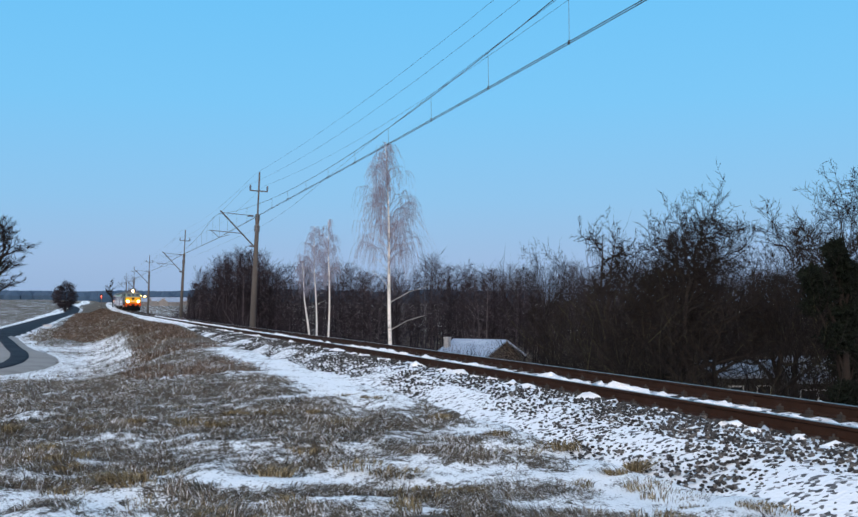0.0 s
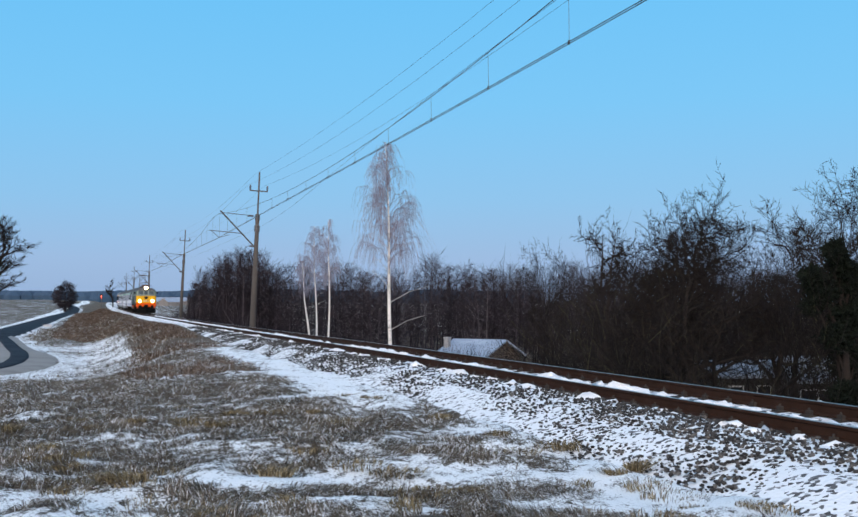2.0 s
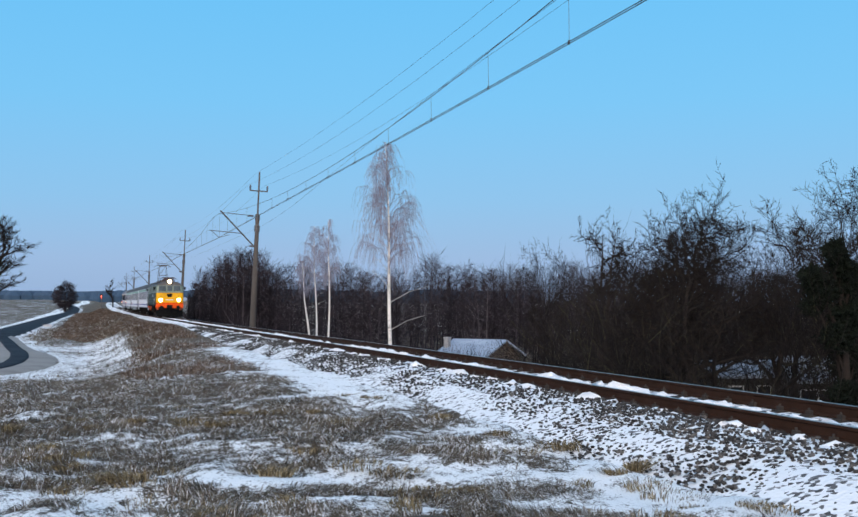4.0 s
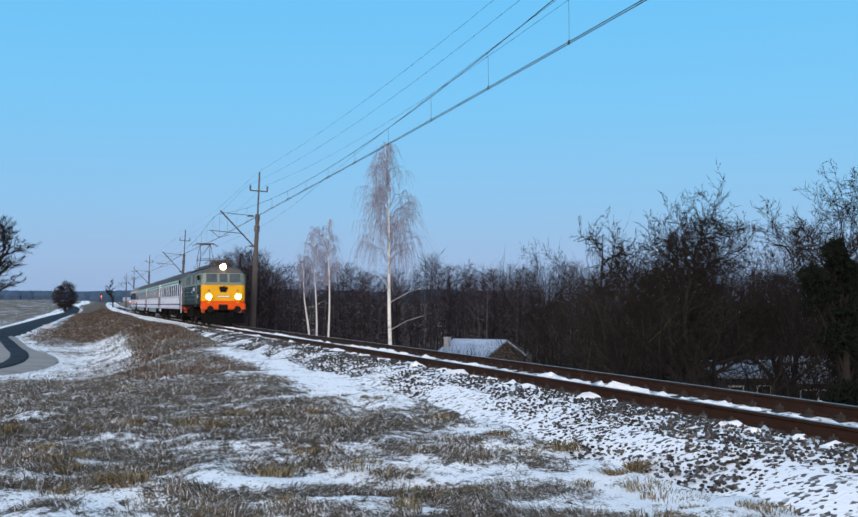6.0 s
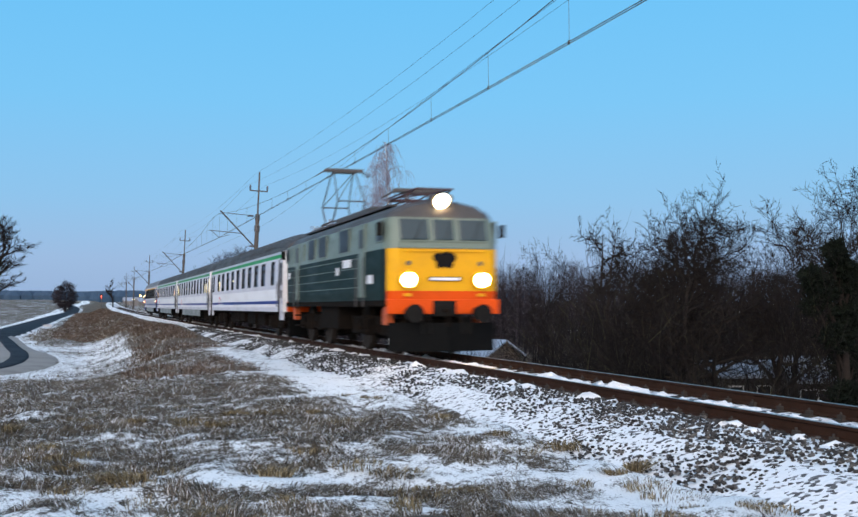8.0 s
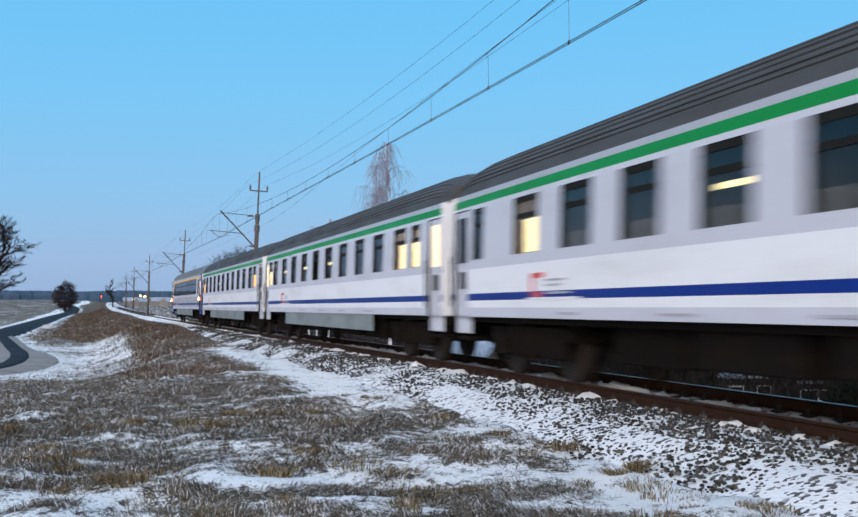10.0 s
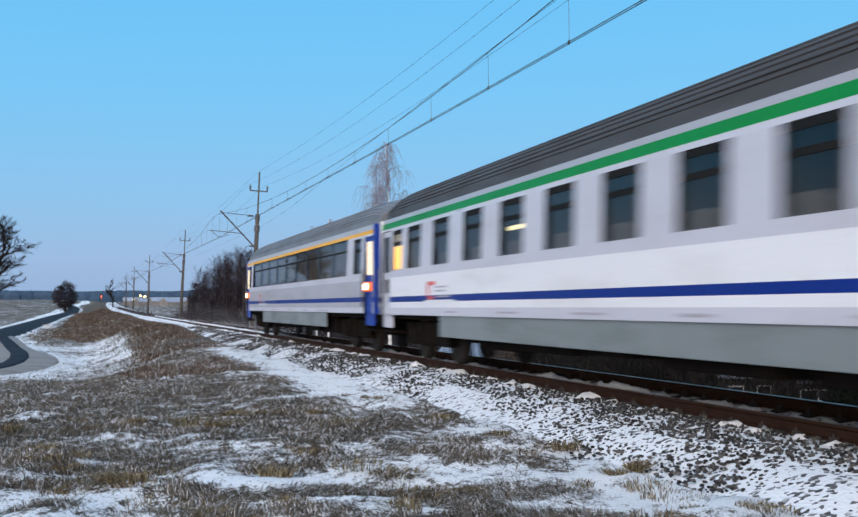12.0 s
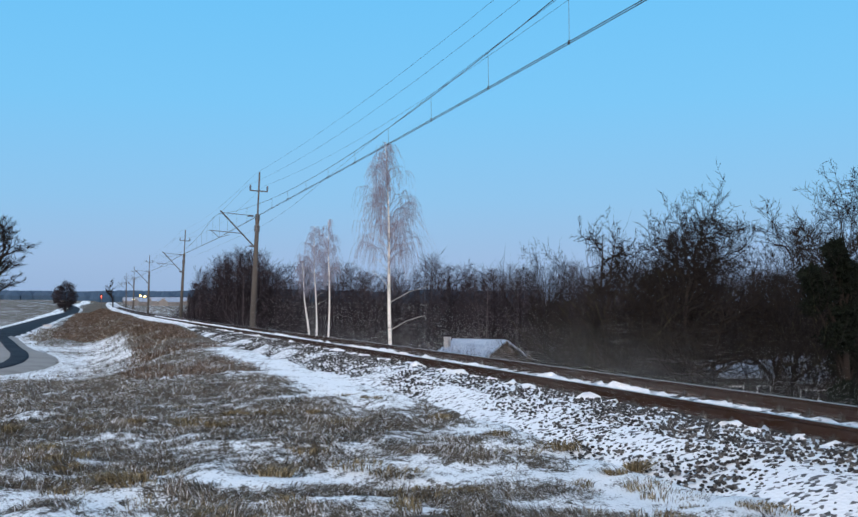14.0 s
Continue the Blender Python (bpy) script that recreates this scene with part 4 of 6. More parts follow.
def woods():
    """Leafless wood beyond the line, many trees deep."""
    rng = np.random.default_rng(60)
    spots = []
    while len(spots) < 900:
        a = 60 + 150 * rng.random()
        b = 10 + 115 * rng.random()
        if a < 108 - 0.10 * b and b < 40:
            continue
        x, y = world_of(a, b)
        px = 784 + 1940 * x / y
        if px > 1750 or y < 85:
            continue
        spots.append((x, y, px))
    for _ in range(75):                      # thick end of the wood by the line
        px = 346 + 150 * rng.random()
        y = 122 + 22 * rng.random()
        spots.append(((px - 784) / 1940 * y, y, px))
    so = Soup()
    P, Q, R = [], [], []
    for x, y, px in spots:
        z = ground_at(x, y)
        crest = float(np.interp(px, [338, 352, 372, 430, 470, 495, 560, 760, 800, 860, 1000, 1600], [548, 512, 488, 462, 466, 482, 486, 484, 462, 484, 488, 484]))
        crest += 30 * float(vnoise(px, 0, 13, 4)) + 10 * rng.random() - 16
        h = max(3.0, 1.183 + (562 - crest) / 1940 * y - z) * (1.0 if rng.random() < 0.35 else 0.6 + 0.36 * rng.random())
        p0 = np.array([x, y, z])
        lean = np.array([rng.normal(0, 0.05), rng.normal(0, 0.05), 1.0])
        bend = Vector(p0 + lean * h * 0.5) + Vector((rng.normal(0, 0.2), 0, 0))
        so.tube([Vector(p0), bend, Vector(p0 + lean * h * 0.97)], [0.11, 0.07, 0.015], 3)
        n = 190
        girth = 0.8 + 1.0 * rng.random()
        u = 0.03 + 0.95 * rng.random(n) ** 0.75
        w = rng.random(n) * 6.283
        ln = (0.4 + 1.3 * rng.random(n)) * (1.15 - 0.80 * u) * (h / 11) * girth
        d = np.stack([0.9 * np.cos(w), 0.9 * np.sin(w), 0.15 + 0.95 * rng.random(n)], -1)
        q = p0 + lean * (h * u)[:, None] + d * (ln * 0.8 * rng.random(n))[:, None]
        P.append(q)
        Q.append(q + d * ln[:, None] + rng.normal(0, 0.15, (n, 3)))
        R.append(0.017 + 0.020 * rng.random(n))
    # brushwood along its edge
    n = 20000
    a = 58 + 130 * rng.random(n)
    b = 6.5 + 16 * rng.random(n)
    keep = ~((a < 98) & (b < 10))
    a, b = a[keep], b[keep]
    x, y = world_of(a, b)
    p = np.stack([x, y, ground_z(a, b)], -1)
    d = np.stack([rng.normal(0, 0.35, len(x)), rng.normal(0, 0.35, len(x)), np.ones(len(x))], -1)
    P.append(p)
    Q.append(p + d * (0.8 + 3.4 * rng.random(len(x)))[:, None])
    R.append(np.full(len(x), 0.026))
    V, F = spikes(np.concatenate(P), np.concatenate(Q), np.concatenate(R))
    base = len(so.v)
    verts = np.concatenate([np.array([tuple(v) for v in so.v]), V])
    me = mesh_of("leafless_wood", verts, so.f + (F + base).tolist(), WOODS)
    tagged(new("leafless_wood", me), "dark leafless alder wood beyond the line", "wood", kind="stuff")


woods()


def far_forest():
    rng = np.random.default_rng(70)
    so = Soup()
    for i in range(2600):
        ang = -0.52 + 0.62 * rng.random()
        dist = 1500 + 260 * rng.random()
        x, y = dist * math.tan(ang), dist
        z = ground_at(x, y)
        h = zof(527 + 5 * float(vnoise(ang * 100, 0, 4, 2)), y) - z
        h = max(8, h * (0.85 + 0.15 * rng.random()))
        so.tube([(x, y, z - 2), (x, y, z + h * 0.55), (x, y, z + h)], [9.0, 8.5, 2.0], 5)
    tagged(new("far_forest", so.mesh("far_forest", [HAZEWOOD])), "conifer forest on the horizon, blue haze painted into its colour", "forest", kind="stuff")


# distance haze is painted into the conifers' blue colour
HAZEWOOD = island_mat("hazed_conifers", [(0.0, (0.035, 0.065, 0.11)), (1.0, (0.05, 0.085, 0.135))], 1.0, 0.05, 0.3)
far_forest()


# ---------------------------------------------------------------- buildings
PLANK = paint("weathered_planks", (0.085, 0.060, 0.042), 0.9, 0, (0.04, 0.03, 0.025), 0.6, 2.0, 0.5)
WHITEWASH = paint("grey_whitewash", (0.42, 0.43, 0.46), 0.9, 0, (0.2, 0.2, 0.2), 0.5, 1.0, 0.3)
DULLWALL = paint("dull_rendered_wall", (0.17, 0.155, 0.15), 0.9, 0, (0.1, 0.09, 0.09), 0.5, 0.5, 0.1)
THINSNOW = paint("thin_icy_snow", (0.22, 0.26, 0.33), 0.5, 0, (0.60, 0.65, 0.72), 0.55, 0.6, 0.2)
# shade behind the branches is mixed into both shed colours
SHADEDROOF = paint("shaded_shed_snow", (0.20, 0.23, 0.28), 0.7, 0, (0.45, 0.49, 0.55), 0.6, 0.9, 0.2)
SHADEDWALL = paint("shaded_shed_boards", (0.05, 0.045, 0.042), 0.9, 0, (0.09, 0.085, 0.085), 0.6, 1.0, 0.3)
BRICK = paint("pale_brick", (0.27, 0.27, 0.275), 0.9, 0, (0.15, 0.12, 0.1), 0.5, 4.0, 0.5)
DARKGLASS = paint("dark_pane", (0.02, 0.022, 0.028), 0.1, 0, dirt=0.1)
FRAME = paint("white_window_frame", (0.6, 0.6, 0.6), 0.6, 0, dirt=0.3)


def cottage(px, dist, ridge_z, length, half, pitch, turn, label, name="cottage", chimney=True, wall=PLANK, roof_mat=SNOW, category="house", zshift=0.0):
    x, y, _ = place(px, dist)
    z = ground_at(x, y) + zshift
    t = thing(name, Matrix.Translation((x, y, z)) @ Matrix.Rotation(turn, 4, "Z"), label, category)
    r = ridge_z - z
    e = r - half * pitch
    L = length / 2
    bm = bmesh.new()
    vs = [bm.verts.new(v) for v in ((-L, -half, -0.3), (L, -half, -0.3), (L, half, -0.3), (-L, half, -0.3), (-L, -half, e), (L, -half, e), (L, half, e), (-L, half, e), (-L, 0, r - 0.05), (L, 0, r - 0.05))]
    for f in ((0, 1, 5, 4), (2, 3, 7, 6), (1, 2, 6, 9, 5), (3, 0, 4, 8, 7), (3, 2, 1, 0)):
        bm.faces.new([vs[i] for i in f])
    part("wall", bm, wall, t)
    for sg in (-1, 1):
        bm = bmesh.new()
        o, th = 0.35, 0.16
        pts = [(0.0, r), (sg * (half + o), r - (half + o) * pitch)]
        vs = [bm.verts.new((xx, yy, zz + dz)) for dz in (0.0, th) for xx in (-L - o, L + o) for yy, zz in pts]
        for f in ((0, 1, 3, 2), (4, 6, 7, 5), (0, 4, 5, 1), (2, 3, 7, 6), (1, 5, 7, 3), (0, 2, 6, 4)):
            bm.faces.new([vs[i] for i in f])
        part("roof_slope", bm, roof_mat, t, "roof slope under snow")
    part("barge_board", boxes((L + 0.36, L + 0.40, -0.1, 0.1, r - 0.4, r)), PLANK, t)
    if chimney:
        bm = boxes((-L - 0.1, -L + 0.3, -1.7, -1.3, r - 1.3, r + 0.3), (-L - 0.15, -L + 0.35, -1.75, -1.25, r + 0.2, r + 0.34), bevel=0.01)
        part("chimney", bm, BRICK, t, "pale brick chimney")
    for wx in (-0.45, 0.45):
        w = part("window", boxes((wx * L - 0.42, wx * L + 0.42, -half - 0.03, -half + 0.03, e - 1.6, e - 0.5)), FRAME, t)
        part("pane", boxes((wx * L - 0.34, wx * L + 0.34, -half - 0.045, -half - 0.034, e - 1.52, e - 0.58)), DARKGLASS, w)
    return t


cottage(876, 88, zof(622, 88), 4.6, 2.8, 0.42, radians(-36), "small wooden house with a snow covered roof below the line", roof_mat=THINSNOW)
cottage(1340, 56, zof(662, 56), 3.4, 1.6, 0.35, radians(12), "low shed with a snowy roof behind branches, shade painted in", "shed", False, SHADEDWALL, SHADEDROOF, "shed")
cottage(1466, 54, zof(655, 54), 2.0, 1.5, 0.6, radians(4), "small shed with a snowy roof behind branches, shade painted in", "shed", False, SHADEDWALL, SHADEDROOF, "shed")
for px_, d_, ry_, ln_ in ((243, 720, 543, 12), (262, 700, 544, 10), (292, 690, 543, 12), (310, 660, 544, 9), (328, 740, 543, 12)):
    cottage(px_, d_, zof(ry_, d_), ln_, 4.5, 0.5, radians(20 + px_ % 40), "distant village house with a snowy roof", "village_house", True, DULLWALL, THINSNOW, "house")

AMBER = glow("amber_street_light", (1.0, 0.55, 0.16), 14.0)
REDLAMP = glow("red_signal_light", (1.0, 0.06, 0.03), 22.0)


def street_lamp(px, dist, py, seed):
    x, y, z = place(px, dist)
    t = thing("street_lamp", pose(x, y, z), "distant village street lamp glowing amber", "street lamp", "village lamps")
    h = max(3.0, zof(py, dist) - z)
    part("post", rods(((0, 0, 0), (0, 0, h), 0.09), ((0, 0, h), (0.7, -0.3, h + 0.2), 0.05)), STEEL, t)
    bm = bmesh.new()
    bmesh.ops.create_uvsphere(bm, u_segments=10, v_segments=6, radius=0.42, matrix=Matrix.Translation((0.7, -0.3, h + 0.1)) @ Matrix.Diagonal((1, 1, 0.7, 1)))
    part("lamp_head", bm, AMBER, t, "glowing amber lamp head")


street_lamp(242, 430, 547, 1)
street_lamp(262, 420, 541, 2)
street_lamp(255, 470, 540, 3)


def signal(px, dist, py):
    x, y, z = place(px, dist)
    t = thing("railway_signal", pose(x, y, z), "distant railway signal showing red", "signal")
    h = zof(py, dist) - z
    part("post", rods(((0, 0, 0), (0, 0, h + 0.9), 0.08)), STEEL, t)
    part("head", boxes((-0.28, 0.28, -0.25, 0.0, h - 0.8, h + 0.8), bevel=0.05), DARKPAINT, t)
    bm = bmesh.new()
    cyl(bm, (0, -0.25, h), (0, -0.34, h), 0.20, 0.17, 16)
    part("red_light", bm, REDLAMP, t, "glowing red lens")


DARKPAINT = paint("black_paint", (0.009, 0.009, 0.009), 0.7, 0, dirt=0.2, shine=0.05)
signal(186, 345, 541)


def parapet(px, dist):
    """Low culvert parapet on the road's edge."""
    x, y, z = place(px, dist)
    t = thing("culvert_parapet", Matrix.Translation((x, y, z)) @ Matrix.Rotation(radians(15), 4, "Z"), "low pale concrete culvert parapet beside the road", "parapet")
    part("wall", boxes((-0.55, 0.55, -0.12, 0.12, -0.3, 0.30), bevel=0.03), WHITEWASH, t)
    part("coping", boxes((-0.62, 0.62, -0.17, 0.17, 0.30, 0.38), bevel=0.02), BRICK, t)


parapet(88, 142)


# ---------------------------------------------------------------- the train
WHITE = paint("white_coach_paint", (0.72, 0.72, 0.75), 0.32, 0, (0.34, 0.32, 0.31), 0.35, 0.9, 0.03)
PALE = paint("pale_grey_coach_paint", (0.50, 0.50, 0.56), 0.32, 0, (0.3, 0.29, 0.29), 0.35, 0.9, 0.03)
MIDGREY = paint("mid_grey_coach_paint", (0.35, 0.35, 0.385), 0.35, 0, (0.24, 0.23, 0.23), 0.4, 0.9, 0.03)
SKIRT = paint("dusty_grey_skirt", (0.18, 0.20, 0.205), 0.5, 0, (0.09, 0.11, 0.10), 0.6, 1.2, 0.1)
BLUE = paint("blue_stripe_paint", (0.005, 0.024, 0.19), 0.4, 0, dirt=0.12, shine=0.15)
BLUEDOOR = paint("blue_door_paint", (0.010, 0.042, 0.28), 0.4, 0, dirt=0.2, shine=0.2)
GREEN = paint("green_stripe_paint", (0.005, 0.21, 0.042), 0.4, 0, dirt=0.12, shine=0.12)
YELLOW = paint("yellow_stripe_paint", (0.78, 0.38, 0.02), 0.4, 0, dirt=0.15, shine=0.12)
ROOFDARK = paint("sooty_dark_roof", (0.062, 0.060, 0.062), 0.6, 0.1, (0.03, 0.03, 0.03), 0.6, 1.5, 0.2, shine=0.3)
ROOFGREY = paint("ribbed_grey_roof", (0.165, 0.165, 0.175), 0.5, 0.2, (0.12, 0.115, 0.11), 0.5, 1.5, 0.15)
DARKBAND = paint("black_window_band", (0.012, 0.013, 0.016), 0.30, 0, dirt=0.15, bump=0, shine=0.09)
RUBBER = paint("black_rubber", (0.012, 0.012, 0.012), 0.8, 0, dirt=0.2, shine=0.1)
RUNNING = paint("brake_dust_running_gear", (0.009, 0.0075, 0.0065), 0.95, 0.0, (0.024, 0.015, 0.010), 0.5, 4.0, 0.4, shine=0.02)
WHEEL = paint("worn_wheel_steel", (0.025, 0.02, 0.017), 0.7, 0.0, dirt=0.4, scale=4, shine=0.1)
PANE = glass("tinted_coach_glass", (0.72, 0.75, 0.78))
CABIN = paint("brown_compartment_lining", (0.20, 0.16, 0.12), 0.8, 0, dirt=0.3)
# curtain cloth, also the pale tone of sky reflected in the vents
DRAPE_VENT = paint("pale_curtain_and_vent", (0.31, 0.30, 0.27), 0.95, 0, (0.12, 0.11, 0.10), 0.5, 2.5, 0.2)
LIT = glow("compartment_light", (1.0, 0.70, 0.32), 22.0)
TAIL = glow("marker_lamp_light", (1.0, 0.66, 0.28), 12.0)
TAILRED = glow("red_marker_rim", (1.0, 0.10, 0.02), 1.6)
REDLOGO = paint("red_logo_paint", (0.65, 0.07, 0.06), 0.4, 0, dirt=0.1)
GREYLOGO = paint("grey_lettering", (0.35, 0.33, 0.38), 0.4, 0, dirt=0.1)
STEP_ = paint("orange_warning_paint", (0.42, 0.075, 0.015), 0.5, 0, dirt=0.4)


def side_y(z):
    return 1.41 - (0.0 if z < 2.5 else 0.098 * (z - 2.5) ** 2)


def coach_side(x0, x1, bands, openings, sgn):
    """Side wall cut for its windows and doors; bands are (z0, z1, material index)."""
    xs = sorted({x0, x1, *[o[0] for o in openings], *[o[1] for o in openings]})
    zs = sorted({b[0] for b in bands} | {b[1] for b in bands} | {o[2] for o in openings} | {o[3] for o in openings})
    V, F, M, index = [], [], [], {}

    def vert(x, z, inset=0.0):
        key = (round(x, 4), round(z, 4), inset)
        if key not in index:
            index[key] = len(V)
            V.append((x, sgn * (side_y(z) - inset), z))
        return index[key]
    for i in range(len(xs) - 1):
        for k in range(len(zs) - 1):
            xm, zm = (xs[i] + xs[i + 1]) / 2, (zs[k] + zs[k + 1]) / 2
            if any(o[0] < xm < o[1] and o[2] < zm < o[3] for o in openings):
                continue
            mi = next((b[2] for b in bands if b[0] <= zm <= b[1]), 0)
            F.append((vert(xs[i], zs[k]), vert(xs[i + 1], zs[k]), vert(xs[i + 1], zs[k + 1]), vert(xs[i], zs[k + 1])))
            M.append(mi)
    for a, b, c, d in openings:
        ring = [(a, c), (b, c), (b, d), (a, d)]
        for (p, q), (r, s) in zip(ring, ring[1:] + ring[:1]):
            F.append((vert(p, q), vert(r, s), vert(r, s, 0.06), vert(p, q, 0.06)))
            M.append(len(COACH_MATS) - 1)
    return V, F, M


COACH_MATS = [WHITE, PALE, MIDGREY, BLUE, GREEN, YELLOW, RUBBER]
BANDS_GREEN = [(1.02, 1.19, 1), (1.19, 1.32, 0), (1.32, 1.45, 3), (1.45, 1.91, 0), (1.91, 3.11, 1), (3.11, 3.26, 4), (3.26, 3.36, 2)]
BANDS_YELLOW = [(1.04, 1.19, 1), (1.19, 1.34, 2), (1.34, 1.47, 3), (1.47, 1.91, 2), (1.91, 2.08, 1), (2.08, 3.12, 1), (3.12, 3.22, 5), (3.22, 3.36, 2)]
BANDS_PLAIN = [(1.05, 1.38, 0), (1.38, 1.45, 3), (1.45, 3.36, 0)]


def roof_mesh(L, mat, top=4.15):
    """Roof shell with lengthwise ribs, bowed down at both ends."""
    prof = [(1.34, 3.34), (1.30, 3.52), (1.22, 3.68), (1.02, 3.88), (0.62, 4.06), (0.0, top)]
    prof = [(-y, z) for y, z in prof] + [(y, z) for y, z in reversed(prof[:-1])]
    fine = []
    for (y0, z0), (y1, z1) in zip(prof, prof[1:]):
        fine.append((y0, z0))
        if abs(y0) < 1.31 and abs(y1) < 1.31:
            my, mz = (y0 + y1) / 2, (z0 + z1) / 2
            ny, nz = -(z1 - z0), y1 - y0
            ln = math.hypot(ny, nz)
            for off, h in ((-0.02 - ln / 4, 0.0), (-0.012 - ln / 4, 0.022), (0.012 - ln / 4, 0.022), (0.02 - ln / 4, 0.0), (-0.02 + ln / 4, 0.0), (-0.012 + ln / 4, 0.022), (0.012 + ln / 4, 0.022), (0.02 + ln / 4, 0.0)):
                u = off / ln
                fine.append((my + (y1 - y0) * u + ny / ln * h, mz + (z1 - z0) * u + nz / ln * h))
    fine.append(prof[-1])
    V, F = [], []
    H = L / 2 - 0.30
    xs = [-H, -H + 0.25, -H + 0.6, -H + 1.1, -H + 1.8, 0.0, H - 1.8, H - 1.1, H - 0.6, H - 0.25, H]
    for x in xs:
        e = (H - abs(x))
        drop = 0.30 * (1 - min(1, e / 1.5)) ** 2.5
        nar = 1 - 0.06 * (1 - min(1, e / 0.9)) ** 2
        for y, z in fine:
            V.append((x, y * nar, 3.34 + (z - 3.34) * (1 - drop)))
    n = len(fine)
    for i in range(len(xs) - 1):
        for k in range(n - 1):
            F.append((i * n + k, i * n + k + 1, (i + 1) * n + k + 1, (i + 1) * n + k))
    F.append(tuple(range(n)))
    F.append(tuple(reversed(range((len(xs) - 1) * n, len(xs) * n))))
    return mesh_of("roof", V, F, mat)


def wheelset(radius):
    bm = bmesh.new()
    cyl(bm, (0, -0.95, 0), (0, 0.95, 0), 0.09, seg=10)
    for sg in (-1, 1):
        cyl(bm, (0, sg * 0.69, 0), (0, sg * 0.82, 0), radius, seg=24)
        cyl(bm, (0, sg * 0.66, 0), (0, sg * 0.69, 0), radius + 0.028, seg=24)
        cyl(bm, (0, sg * 0.82, 0), (0, sg * 0.86, 0), radius * 0.45, radius * 0.3, seg=16)
        for k in range(4):
            w = k * math.pi / 2
            cyl(bm, (radius * 0.66 * math.cos(w), sg * 0.82, radius * 0.66 * math.sin(w)), (radius * 0.66 * math.cos(w), sg * 0.828, radius * 0.66 * math.sin(w)), 0.07, seg=8)
    return bm


SPINNERS = []


def bogie(parent, x, base, radius, heavy=False):
    """Bogie frame with springs, axle boxes and two turning wheelsets."""
    bm = bmesh.new()
    h = radius
    for sg in (-1, 1):
        y0, y1 = sorted((sg * 0.96, sg * 1.10))
        box(bm, -base / 2 - 0.55, base / 2 + 0.55, y0, y1, h + 0.12, h + 0.34, 0.03)
        box(bm, -0.75, 0.75, y0, y1 + 0.02 * sg, h - 0.12, h + 0.2, 0.04)
        for xx in (-base / 2, base / 2):
            box(bm, xx - 0.17, xx + 0.17, sg * 1.02 - 0.11, sg * 1.02 + 0.13, h - 0.17, h + 0.17, 0.03)
            for dx in (-0.3, 0.3):
                cyl(bm, (xx + dx, sg * 1.05, h - 0.08), (xx + dx, sg * 1.05, h + 0.26), 0.085, seg=10)
            box(bm, xx - 0.42, xx + 0.42, sg * 1.05 - 0.09, sg * 1.05 + 0.09, h - 0.14, h - 0.07)
        for dx in (-0.32, 0.32):
            cyl(bm, (dx, sg * 1.08, h - 0.18), (dx, sg * 1.08, h + 0.36), 0.13 if heavy else 0.11, seg=12)
        cyl(bm, (-1.2, sg * 1.12, h + 0.3), (-0.75, sg * 1.12, h + 0.02), 0.045, seg=8)
    box(bm, -0.35, 0.35, -1.05, 1.05, h + 0.1, h + 0.38, 0.03)
    for xx in (-base / 2 - 0.5, base / 2 + 0.5):
        box(bm, xx - 0.06, xx + 0.06, -1.05, 1.05, h + 0.12, h + 0.28)
    if heavy:
        for xx in (-base / 2, base / 2):
            box(bm, xx - 0.5, xx + 0.5, -0.62, 0.62, h - 0.3, h + 0.3, 0.08)
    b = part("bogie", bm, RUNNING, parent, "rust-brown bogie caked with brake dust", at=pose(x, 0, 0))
    for xx in (-base / 2, base / 2):
        w = part("wheelset", wheelset(radius), WHEEL, b, "worn steel wheelset", at=pose(xx, 0, radius))
        SPINNERS.append((w, xx, radius))
    return b


